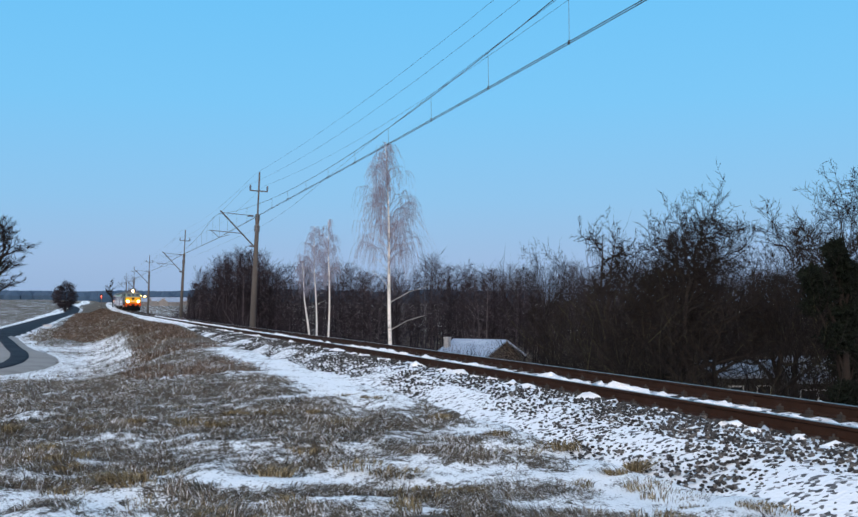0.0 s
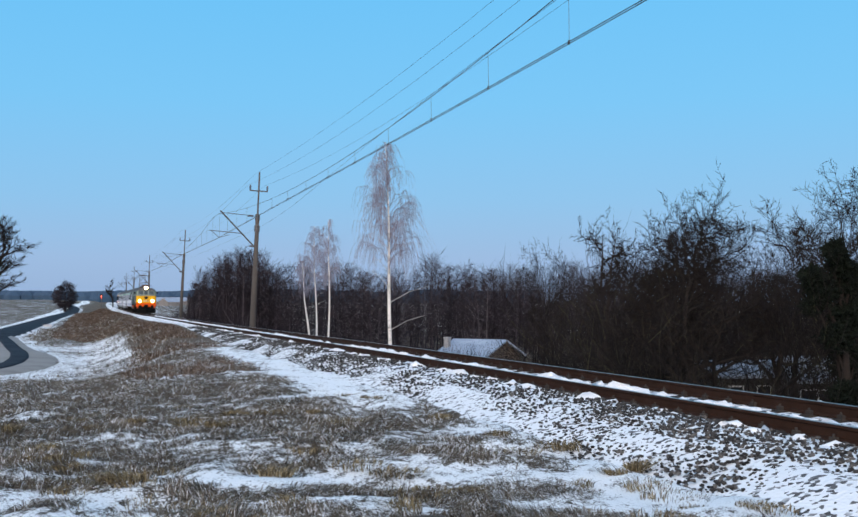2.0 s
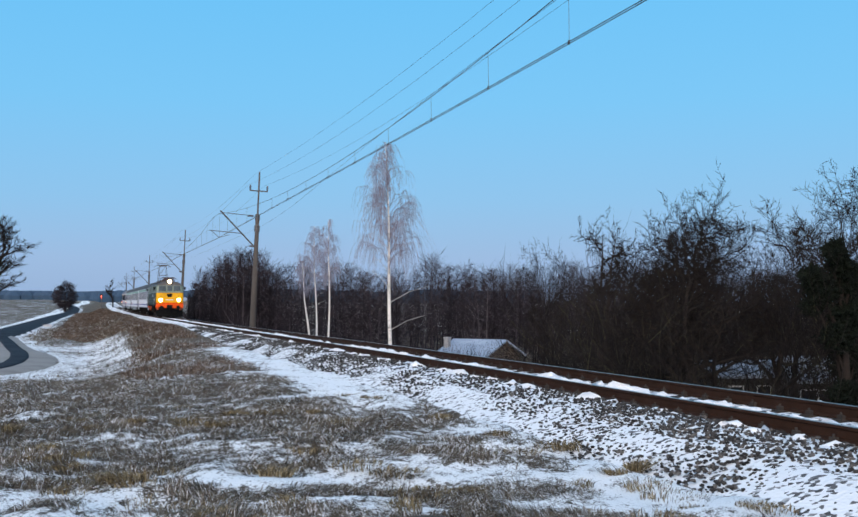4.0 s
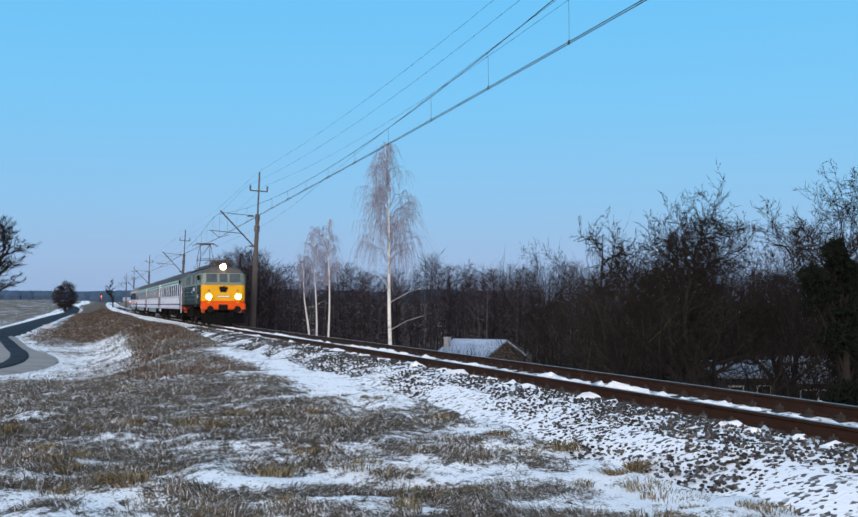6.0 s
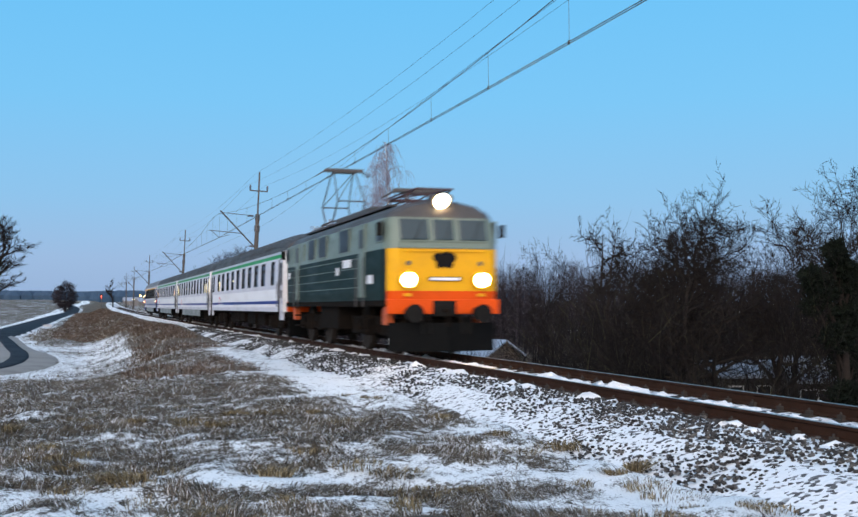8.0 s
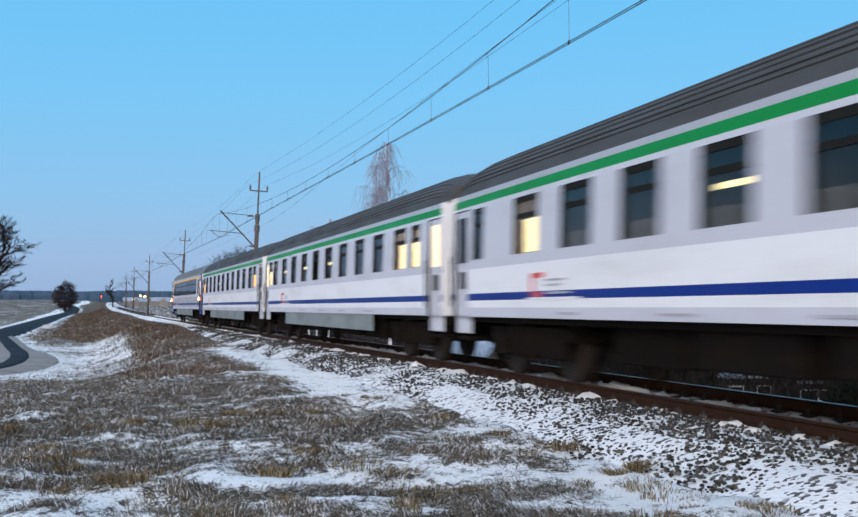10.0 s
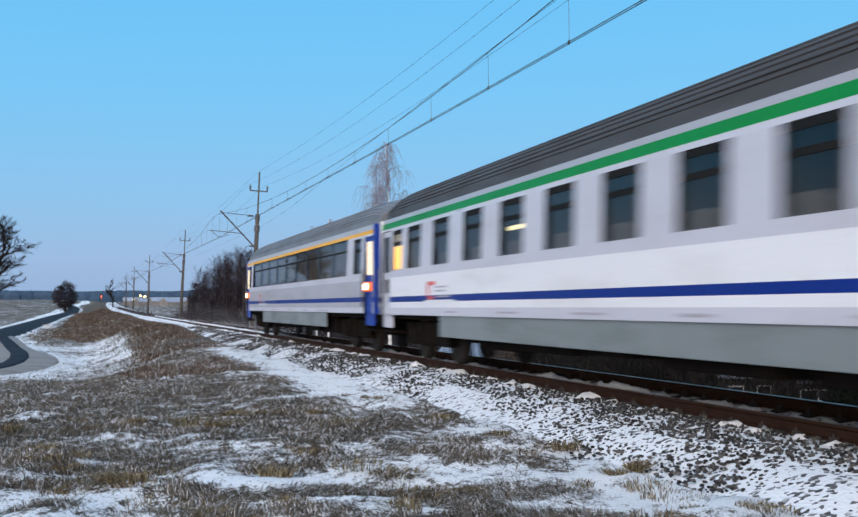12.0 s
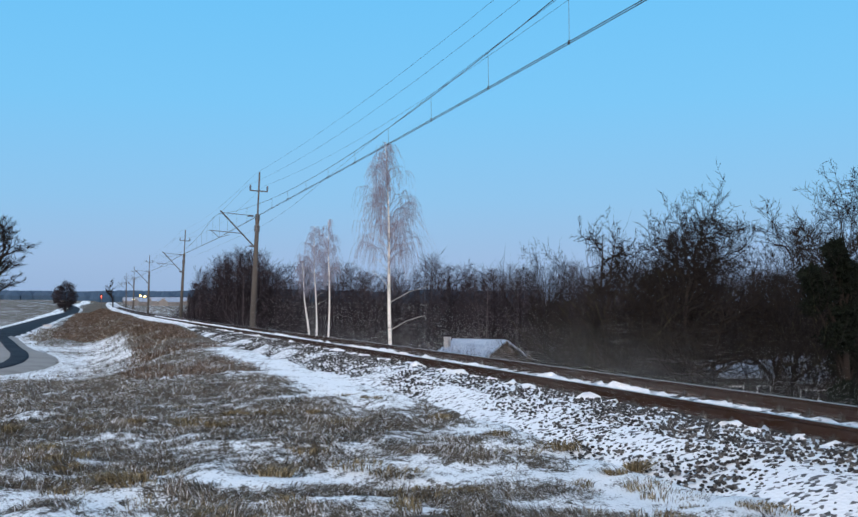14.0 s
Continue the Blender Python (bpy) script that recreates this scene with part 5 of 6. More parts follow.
def coach(L, kind, windows, lit, label, lamps=False, skirted=True, lit_doors=(False, False)):
    c = thing("passenger_coach", pose(0, 0, 0), label, "coach", "coaches of the train")
    H = L / 2
    X0, X1 = -H + 0.32, H - 0.32
    bands = {"green": BANDS_GREEN, "yellow": BANDS_YELLOW, "plain": BANDS_PLAIN}[kind]
    wz0, wz1 = {"green": (2.08, 3.03), "yellow": (2.10, 3.06), "plain": (2.16, 3.14)}[kind]
    doors = [(X0 + 0.12, X0 + 1.02), (X1 - 1.02, X1 - 0.12)]
    for sgn in (-1, 1):
        ops = [(a - H, b - H, wz0, wz1) for a, b in windows] + [(a, b, bands[0][0], 3.06) for a, b in doors]
        if kind == "yellow":
            ops = [(2.45 - H, 21.1 - H, 2.08, 3.12), (21.9 - H, 22.75 - H, wz0, wz1), (1.35 - H, 1.95 - H, wz0, wz1)] + [(a, b, bands[0][0], 3.06) for a, b in doors]
        V, F, M = coach_side(X0, X1, bands, ops, sgn)
        part("side_wall", mesh_of("side_wall", V, F, COACH_MATS, M), None, c)
        for a, b, z0, z1 in ops:
            door = z0 < 1.5
            y = sgn * (side_y((z0 + z1) / 2) - 0.055)
            if door:
                d = part("door", boxes((a + 0.012, b - 0.012, min(y, y - sgn * 0.04), max(y, y - sgn * 0.04), z0 - 0.32, z1 - 0.012), bevel=0.01), BLUEDOOR if kind == "yellow" else PALE, c, "blue folding door" if kind == "yellow" else "")
                yy = y + sgn * 0.006
                part("door_window", boxes((a + 0.2, b - 0.2, min(yy, yy + sgn * 0.01), max(yy, yy + sgn * 0.01), 2.05, 2.92)), (DOORGLOW if kind == "yellow" or lit_doors[int(a > 0)] else DARKBAND), d, "lit door window, its pane glowing by itself" if kind == "yellow" or lit_doors[int(a > 0)] else "")
                if kind != "yellow":
                    part("lower_door_window", boxes((a + 0.28, b - 0.28, min(yy, yy + sgn * 0.01), max(yy, yy + sgn * 0.01), 1.55, 1.88)), DARKBAND, d)
                part("step", boxes((a + 0.08, b - 0.08, min(y, y - sgn * 0.25), max(y, y - sgn * 0.25), 0.58, 0.64), (a + 0.1, a + 0.14, min(y, y - sgn * 0.2), max(y, y - sgn * 0.2), 0.6, 1.05)), RUNNING, d)
                part("handrail", rods(((a - 0.05, y + sgn * 0.10, 1.2), (a - 0.05, y + sgn * 0.10, 2.2), 0.016)), STEEL, d)
                continue
            if kind == "yellow" and b - a > 5:
                n = 9
                w = (b - a) / n
                for k in range(n):
                    p0, p1 = a + k * w + 0.09, a + (k + 1) * w - 0.09
                    part("window_pillar", boxes((p1, p1 + 0.18, min(y, y - sgn * 0.05), max(y, y - sgn * 0.05), z0, z1)), DARKBAND, c) if k < n - 1 else None
                    wn_ = part("window_pane", boxes((p0, p1, min(y, y - sgn * 0.012), max(y, y - sgn * 0.012), z0 + 0.03, z1 - 0.03)), PANE, c)
                    wn_.visible_shadow = False
                    yc = y - sgn * 0.03
                    if k > 4:
                        part("transom", boxes((p0, p1, min(y, y + sgn * 0.012), max(y, y + sgn * 0.012), z1 - 0.36, z1 - 0.31)), RUBBER, wn_)
                        continue
                    part("curtain", boxes((p0 + 0.30 + 0.1 * (k % 3), p1 - 0.40 + 0.12 * (k % 2), min(yc, yc - sgn * 0.02), max(yc, yc - sgn * 0.02), z0 + 0.12, z1 - 0.38)), DRAPE_VENT, c, "pale half-drawn curtain")
                    # sky reflection of the upper vent, put in as a pale slab
                    part("vent_sky_slab", boxes((p0 + 0.32, p1 - 0.30, min(yc, yc - sgn * 0.02), max(yc, yc - sgn * 0.02), z1 - 0.28, z1 - 0.10)), DRAPE_VENT, c, "pale slab painted for sky reflected in the vent")
                    part("transom", boxes((p0, p1, min(y, y + sgn * 0.012), max(y, y + sgn * 0.012), z1 - 0.36, z1 - 0.31)), RUBBER, wn_)
                continue
            wn_ = part("window_pane", boxes((a, b, min(y, y - sgn * 0.012), max(y, y - sgn * 0.012), z0, z1)), PANE, c)
            wn_.visible_shadow = False
            part("transom", boxes((a, b, min(y, y + sgn * 0.02), max(y, y + sgn * 0.02), z1 - 0.36, z1 - 0.28)), RUBBER, wn_)
            part("top_rail", boxes((a, b, min(y, y + sgn * 0.02), max(y, y + sgn * 0.02), z1 - 0.10, z1 - 0.005)), RUBBER, wn_)
    part("roof", roof_mesh(L, ROOFGREY if kind == "yellow" else ROOFDARK), None, c, "ribbed grey roof" if kind == "yellow" else "dark sooty roof")
    # interior: floor, ceiling, corridor wall, cross partitions
    bm = boxes((X0 + 0.05, X1 - 0.05, -1.32, 1.32, 1.10, 1.22), (X0 + 0.05, X1 - 0.05, -1.27, 1.27, 3.22, 3.30), (X0 + 1.2, X1 - 1.2, 0.35, 0.40, 1.22, 3.22))
    for a, b in windows:
        box(bm, (b - H) + 0.38, (b - H) + 0.43, -1.3, 0.35, 1.22, 3.2)
        box(bm, (a - H) - 0.15, (a - H) + 0.35, -1.2, 0.3, 1.22, 2.35, 0.05)
    part("interior", bm, CABIN, c, "dim brown compartments")
    for i, tone in lit:
        a, b = windows[i]
        # lamp reflections, put in as small glowing bars outside the pane
        if tone == "lamp":
            part("reflected_lamp_bar", boxes((a - H + 0.35, b - H - 0.1, -1.364, -1.357, 2.50, 2.57)), WINDOWGLOW["yellow"], c, "small glowing bar for a lamp reflected in the window")
            continue
        short = 0.45 if b - a > 1.0 else 0.03
        # compartment light is put into this panel, which emits by itself
        part("lit_window_panel", boxes((a - H + short, b - H - 0.06, -1.364, -1.357, 2.10, 2.64)), WINDOWGLOW[tone], c, "panel that glows by itself for a lit compartment window")
        part("ceiling_light", boxes((a - H - 0.1, b - H + 0.25, -0.9, 0.2, 3.15, 3.21)), LIT, c, "glowing ceiling light")
    # ends with gangway bellows, buffers
    for sg, xe in ((-1, X0), (1, X1)):
        part("end_wall", boxes((min(xe, xe - sg * 0.06), max(xe, xe - sg * 0.06), -1.40, -0.55, 1.02, 3.36), (min(xe, xe - sg * 0.06), max(xe, xe - sg * 0.06), 0.55, 1.40, 1.02, 3.36), (min(xe, xe - sg * 0.06), max(xe, xe - sg * 0.06), -0.55, 0.55, 3.1, 3.36)), {"yellow": BLUEDOOR, "green": WHITE, "plain": WHITE}[kind], c)
        bm = bmesh.new()
        for k in range(3):
            xx = xe + sg * (0.03 + 0.09 * k)
            box(bm, xx, xx + sg * 0.05, -0.62, -0.48, 1.1, 3.25, 0.01)
            box(bm, xx, xx + sg * 0.05, 0.48, 0.62, 1.1, 3.25, 0.01)
            box(bm, xx, xx + sg * 0.05, -0.62, 0.62, 3.12, 3.25, 0.01)
        part("gangway", bm, RUBBER, c, "black rubber gangway bellows")
        part("end_door", boxes((xe - sg * 0.10, xe - sg * 0.07, -0.5, 0.5, 1.1, 3.12)), PALE, c)
        for yb in (-0.88, 0.88):
            bm = rods(((xe - sg * 0.1, yb, 1.05), (xe + sg * 0.22, yb, 1.05), 0.09))
            cyl(bm, (xe + sg * 0.22, yb, 1.05), (xe + sg * 0.27, yb, 1.05), 0.24, seg=16)
            part("buffer", bm, RUNNING, c)
        part("headstock", boxes((min(xe - sg * 0.3, xe), max(xe - sg * 0.3, xe), -1.3, 1.3, 0.85, 1.03)), RUNNING, c)
    # skirts, underframe boxes
    if skirted:
        for sgn in (-1, 1):
            part("skirt", boxes((5.35 - H, 18.2 - H + (L - 24.45), sgn * 1.36 - 0.02, sgn * 1.36 + 0.02, 0.59, 1.03), bevel=0.012), SKIRT, c, "dusty grey underframe skirt")
            for k in range(4):
                xx = -4.5 + 3.0 * k
                part("skirt_hatch", boxes((xx, xx + 0.5, sgn * 1.385 - 0.006, sgn * 1.385 + 0.006, 0.66, 0.86)), SKIRT, c)
    dims = [(-3.6, -1.4, -1.15, -0.3, 0.45, 1.0), (-0.9, 0.6, -1.2, 0.2, 0.5, 1.0), (1.4, 3.8, -1.15, 0.9, 0.42, 1.0), (-6.0, -4.0, -1.0, 1.0, 0.40, 1.0), (4.3, 6.2, -1.1, 1.0, 0.40, 1.0), (-3.9, 4.2, 0.3, 1.1, 0.38, 0.9)]
    for q in dims:
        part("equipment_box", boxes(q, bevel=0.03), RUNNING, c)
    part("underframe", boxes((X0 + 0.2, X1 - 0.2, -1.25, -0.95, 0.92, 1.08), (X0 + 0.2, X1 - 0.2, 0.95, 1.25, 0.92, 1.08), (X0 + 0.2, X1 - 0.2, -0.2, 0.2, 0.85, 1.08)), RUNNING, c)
    for xb in (-H + 3.6, H - 3.6):
        bogie(c, xb, 2.5, 0.52)
    # lettering: bars and a plain red mark
    for sgn in (-1,):
        y = sgn * 1.418
        if kind != "plain":
            xl = 4.6 - H
            bm = boxes((xl, xl + 0.12, y - 0.003, y + 0.003, 1.36, 1.74), (xl, xl + 0.52, y - 0.003, y + 0.003, 1.66, 1.74), (xl, xl + 0.42, y - 0.003, y + 0.003, 1.36, 1.43))
            part("painted_mark", bm, REDLOGO, c, "plain red mark")
            for k, (z, w) in enumerate(((1.60, 0.75), (1.52, 0.6), (1.40, 0.95))):
                part("lettering_bar", boxes((xl + 0.6, xl + 0.6 + w, y - 0.003, y + 0.003, z, z + 0.035)), GREYLOGO, c)
            part("lettering_bar", boxes((xl - 0.2, xl + 1.9, y - 0.004, y + 0.001, 1.315, 1.352)), WHITE, c)
        for k in range(5):
            xx = -7 + 3.1 * k
            part("lettering_bar", boxes((xx, xx + 0.7 + 0.2 * (k % 3), y - 0.003, y + 0.003, 1.085, 1.12)), GREYLOGO, c)
    if lamps:
        for xe, sg in ((X0 + 0.57, -1), (X1 - 0.57, 1)):
            pl = part("marker_lamp", boxes((xe - 0.24, xe + 0.24, -1.47, -1.37, 1.62, 1.86), bevel=0.03), TAILRED, c, "red rimmed marker lamp")
            part("lamp_glass", boxes((xe - 0.18, xe + 0.18, -1.485, -1.465, 1.66, 1.82), bevel=0.01), TAIL, pl, "glowing marker lamp glass")
    return c


# window light as plain emission, for the panels and the small bars
WINDOWGLOW = {"orange": glow("orange_window_glow", (1.0, 0.50, 0.12), 0.85), "yellow": glow("yellow_window_glow", (1.0, 0.84, 0.42), 0.62)}
# vestibule light is put into the door pane's own emission
DOORGLOW = glow("glowing_vestibule_pane", (1.0, 0.84, 0.55), 0.55)

W_C = [(1.55, 2.40)] + [(2.90 + 2.03 * k, 4.0 + 2.03 * k) for k in range(10)] + [(22.6, 23.45)]
W_B = [(1.40, 2.20)] + [(2.55 + 2.01 * k, 3.58 + 2.01 * k) for k in range(10)] + [(22.1, 22.78)]
W_A = [(1.60, 2.20)] + [(3.75 + 2.0 * k, 4.85 + 2.0 * k) for k in range(9)] + [(22.3, 23.2)]
W_D = [(2.55 + 2.05 * k, 4.4 + 2.05 * k) for k in range(9)]


# ---- locomotive
LGREEN = paint("pale_green_loco_paint", (0.135, 0.175, 0.150), 0.4, 0, (0.08, 0.08, 0.07), 0.5, 1.0, 0.05, shine=0.25)
DGREEN = paint("dark_green_loco_paint", (0.006, 0.0165, 0.014), 0.5, 0, (0.022, 0.021, 0.019), 0.5, 1.0, 0.05, shine=0.10)
WARN = paint("yellow_front_paint", (0.64, 0.325, 0.008), 0.4, 0, (0.3, 0.16, 0.03), 0.3, 1.5, 0.03, shine=0.15)
ORANGE = paint("orange_beam_paint", (0.58, 0.066, 0.004), 0.4, 0, (0.2, 0.04, 0.01), 0.35, 1.5, 0.03, shine=0.12)
HEADLIGHT = glow("headlight_lens", (1.0, 0.66, 0.28), 110.0)
CABGLASS = glass("cab_glass", (0.30, 0.36, 0.40))
LOCO_MATS = [DGREEN, LGREEN, ROOFDARK, WARN, ORANGE, LGREEN]


def loco_shell():
    prof = [(1.46, 1.36), (1.48, 1.60), (1.48, 2.10), (1.48, 2.64), (1.465, 2.86), (1.44, 3.2), (1.40, 3.42), (1.28, 3.58), (1.0, 3.74), (0.5, 3.85), (0.0, 3.88)]
    full = [(-y, z) for y, z in prof] + [(y, z) for y, z in reversed(prof[:-1])]
    n = len(full)
    st = [(-7.25, 0.80), (-7.18, 0.90), (-7.05, 0.965), (-6.8, 1.0), (0.0, 1.0), (6.8, 1.0), (7.05, 0.965), (7.18, 0.90), (7.25, 0.80)]
    V, F, M = [], [], []
    for x, w in st:
        for y, z in full:
            back = (0.0 if abs(x) < 6 else 0.30 * max(0.0, (z - 2.64) / 1.24) ** 1.3 + 0.06 * max(0.0, (1.9 - z)))
            zz = z if abs(x) < 7.1 else 3.42 + (z - 3.42) * 0.85 if z > 3.42 else z
            V.append((x - math.copysign(back, x), y * w, zz))
    for i in range(len(st) - 1):
        for k in range(n - 1):
            F.append((i * n + k, i * n + k + 1, (i + 1) * n + k + 1, (i + 1) * n + k))
            z = (full[k][1] + full[k + 1][1]) / 2
            end = i in (0, 1, 6, 7)
            if z > 3.42:
                M.append(2)
            elif z > 2.64:
                M.append(1)
            else:
                M.append((4 if z < 1.6 else 3) if end else 0)
    half = n // 2
    for base in (0, (len(st) - 1) * n):
        for k in range(half):
            F.append((base + k, base + k + 1, base + n - 2 - k, base + n - 1 - k) if k < half - 1 else (base + k, base + k + 1, base + k + 2))
            z = (full[k][1] + full[k + 1][1]) / 2
            M.append(4 if z < 1.6 else 3 if z < 2.64 else 1 if z < 3.42 else 2)
    return mesh_of("body", V, F, LOCO_MATS, M)


def tilt_box(x, y0, y1, z0, z1, thick, lean):
    """Slab on the sloping cab front."""
    bm = bmesh.new()
    m = Matrix.Translation((x, (y0 + y1) / 2, z0)) @ Matrix.Rotation(-lean, 4, "Y")
    box(bm, -thick, thick, -(y1 - y0) / 2, (y1 - y0) / 2, 0, z1 - z0, 0.02, m)
    return bm


def pantograph(parent, x, up):
    z0 = 4.12
    for xx in (x - 0.9, x + 0.9):
        for y in (-0.55, 0.55):
            bm = cyl(bmesh.new(), (xx, y, 3.78), (xx, y, z0), 0.05, 0.035, 8)
            for k in range(3):
                cyl(bm, (xx, y, 3.84 + 0.07 * k), (xx, y, 3.88 + 0.07 * k), 0.085, 0.06, 10)
            part("pantograph_support", bm, CERAMIC, parent, "ribbed porcelain pantograph support")
    bm = rods(((x - 0.95, -0.55, z0), (x + 0.95, -0.55, z0), 0.03), ((x - 0.95, 0.55, z0), (x + 0.95, 0.55, z0), 0.03), ((x - 0.95, -0.55, z0), (x - 0.95, 0.55, z0), 0.03), ((x + 0.95, -0.55, z0), (x + 0.95, 0.55, z0), 0.03))
    knee, top = (4.78, 6.02) if up else (4.22, 4.36)
    kx = 1.30 if up else 1.5
    for y in (-0.5, 0.5):
        for sg in (-1, 1):
            cyl(bm, (x + sg * 0.55, y, z0), (x + sg * kx, y * 0.95, knee), 0.028, seg=8)
            cyl(bm, (x + sg * kx, y * 0.95, knee), (x + sg * 0.12, y * 0.75, top - 0.1), 0.022, seg=8)
    for sg in (-1, 1):
        cyl(bm, (x + sg * kx, -0.48, knee), (x + sg * kx, 0.48, knee), 0.022, seg=8)
        cyl(bm, (x + sg * kx, -0.48, knee), (x + sg * 0.12, 0.38, top - 0.1), 0.014, seg=6)
    part("pantograph_arms", bm, STEEL if up else PANTORED, parent, "raised diamond pantograph arms" if up else "folded red pantograph arms")
    bm = bmesh.new()
    for dx in (-0.14, 0.14):
        box(bm, x + dx - 0.045, x + dx + 0.045, -0.66, 0.66, top - 0.09, top)
        for sg in (-1, 1):
            cyl(bm, (x + dx, sg * 0.60, top - 0.03), (x + dx, sg * 0.95, top - 0.24), 0.02, seg=8)
    box(bm, x - 0.16, x + 0.16, -0.4, 0.4, top - 0.14, top - 0.09)
    part("collector_head", bm, STEEL, parent)


PANTORED = paint("red_pantograph_paint", (0.055, 0.018, 0.018), 0.5, 0, dirt=0.3)


def locomotive():
    t = thing("electric_locomotive", pose(0, 0, 0), "green electric locomotive with a yellow and orange front", "locomotive")
    body = part("body", loco_shell(), None, t, "two-tone green body with yellow fronts")
    # grooves along the lower sides
    for z in (1.72, 1.98, 2.24, 2.50):
        for sg in (-1, 1):
            part("side_rib", boxes((-6.7, 5.0, sg * 1.482 - 0.008, sg * 1.482 + 0.008, z, z + 0.018)), LGREEN, body)
    for sg in (-1, 1):
        y = sg * 1.472
        for a, b in ((-2.7, -1.65), (-0.95, 0.15), (2.05, 3.2)):
            w = part("side_window", boxes((a - 0.05, b + 0.05, y - 0.02, y + 0.02, 2.70, 3.42), bevel=0.012), LGREEN, body)
            part("pane", boxes((a, b, y - 0.03, y + 0.03, 2.75, 3.37)), DARKBAND, w)
        for a in (-6.35, -5.35, -4.35):
            g = part("louvre", boxes((a, a + 0.85, y - 0.015, y + 0.015, 2.75, 3.35)), LGREEN, body)
            for k in range(6):
                part("slat", boxes((a + 0.04, a + 0.81, y - 0.03, y + 0.03, 2.80 + 0.09 * k, 2.84 + 0.09 * k)), LGREEN, g)
        for e in (-1, 1):
            cx = e * 6.62
            w = part("cab_window", boxes((cx - 0.36, cx + 0.30, y - 0.02, y + 0.02, 2.80, 3.38), bevel=0.02), LGREEN, body)
            part("pane", boxes((cx - 0.31, cx + 0.25, y - 0.03, y + 0.03, 2.85, 3.33)), DARKBAND, w)
            d = part("cab_door", boxes((e * 4.72 - 0.33, e * 4.72 + 0.33, y - 0.03, y + 0.03, 1.45, 3.40), bevel=0.02), LGREEN, body, "pale green cab door")
            part("door_pane", boxes((e * 4.72 - 0.2, e * 4.72 + 0.2, y - 0.04, y + 0.04, 2.75, 3.25)), DARKBAND, d)
            for dx in (-0.4, 0.4):
                part("handrail", rods(((e * 4.72 + dx, sg * 1.55, 1.2), (e * 4.72 + dx, sg * 1.55, 2.5), 0.018)), STEEL, d)
            part("step", boxes((e * 4.72 - 0.3, e * 4.72 + 0.3, sg * 1.40 - 0.1, sg * 1.40 + 0.1, 0.55, 0.6), (e * 4.72 - 0.3, e * 4.72 + 0.3, sg * 1.42 - 0.1, sg * 1.42 + 0.1, 0.9, 0.95)), RUNNING, t)
            part("mirror", boxes((e * 6.98, e * 7.04, sg * 1.52, sg * 1.68, 2.95, 3.28), bevel=0.015), DARKPAINT, body)
        for a, z, w in ((2.5, 2.30, 0.95), (5.35, 1.80, 0.55), (-6.5, 2.22, 0.30), (1.6, 2.12, 0.3)):
            part("side_plate", boxes((a, a + w, sg * 1.492 - 0.008, sg * 1.492 + 0.008, z, z + 0.22)), WHITE, body, "pale enamel plate")
    part("sill", boxes((-7.1, 7.1, -1.47, -1.40, 1.22, 1.37), (-7.1, 7.1, 1.40, 1.47, 1.22, 1.37)), RUNNING, t)
    # both cab fronts
    for e in (-1, 1):
        fr = pose(0, 0, 0) if e > 0 else pose(0, 0, 0, 0, 0, 180)

        def put(name, bm, mat, parent=body, label="", smooth=False):
            bm.transform(fr)
            return part(name, bm, mat, parent, label, smooth=smooth)
        lean = 0.26
        for y0, y1 in ((-1.12, -0.40), (-0.26, 0.26), (0.40, 1.12)):
            w = put("windscreen", tilt_box(7.235, y0 - 0.045, y1 + 0.045, 2.80, 3.44, 0.022, lean), LGREEN)
            put("pane", tilt_box(7.245, y0, y1, 2.85, 3.39, 0.022, lean), CABPANE, w, "dark reflecting windscreen")
            put("wiper", rods(((7.29, (y0 + y1) / 2, 3.36 - 0.5), (7.15, (y0 + y1) / 2 + 0.2, 3.3), 0.010)), DARKPAINT, w)
        put("waist_rail", boxes((7.24, 7.275, -1.22, 1.22, 2.645, 2.69), bevel=0.008), LGREEN)
        put("front_handrail", rods(((7.31, -1.05, 2.58), (7.31, 1.05, 2.58), 0.014)), WARN)
        for y in (-0.95, 0.95):
            hl = put("headlight", cyl(bmesh.new(), (7.12, y, 1.87), (7.36, y, 1.87), 0.25, 0.225, 24), ORANGE if e < 0 else WARN)
            put("lens", cyl(bmesh.new(), (7.345, y, 1.87), (7.385, y, 1.87), 0.185, 0.155, 24), HEADLIGHT if e > 0 else DARKBAND, hl, "bright headlight lens" if e > 0 else "unlit headlight lens")
            put("marker_light", cyl(bmesh.new(), (7.2, y * 0.98, 2.28), (7.28, y * 0.98, 2.28), 0.06, seg=12), STEEL)
            put("socket", boxes((7.2, 7.29, y - 0.09, y + 0.09, 1.46, 1.54), bevel=0.015), WARN)
            bm = cyl(bmesh.new(), (7.1, y * 0.92, 1.05), (7.62, y * 0.92, 1.05), 0.11, seg=14)
            cyl(bm, (7.25, y * 0.92, 1.05), (7.4, y * 0.92, 1.05), 0.17, seg=14)
            cyl(bm, (7.62, y * 0.92, 1.05), (7.67, y * 0.92, 1.05), 0.225, seg=20)
            put("buffer", bm, DARKPAINT, t, "black round buffer")
        bm = boxes((6.7, 7.02, -0.30, 0.30, 3.66, 4.02), bevel=0.06)
        hl = put("headlight_housing", bm, ROOFDARK, body, "roof headlight housing")
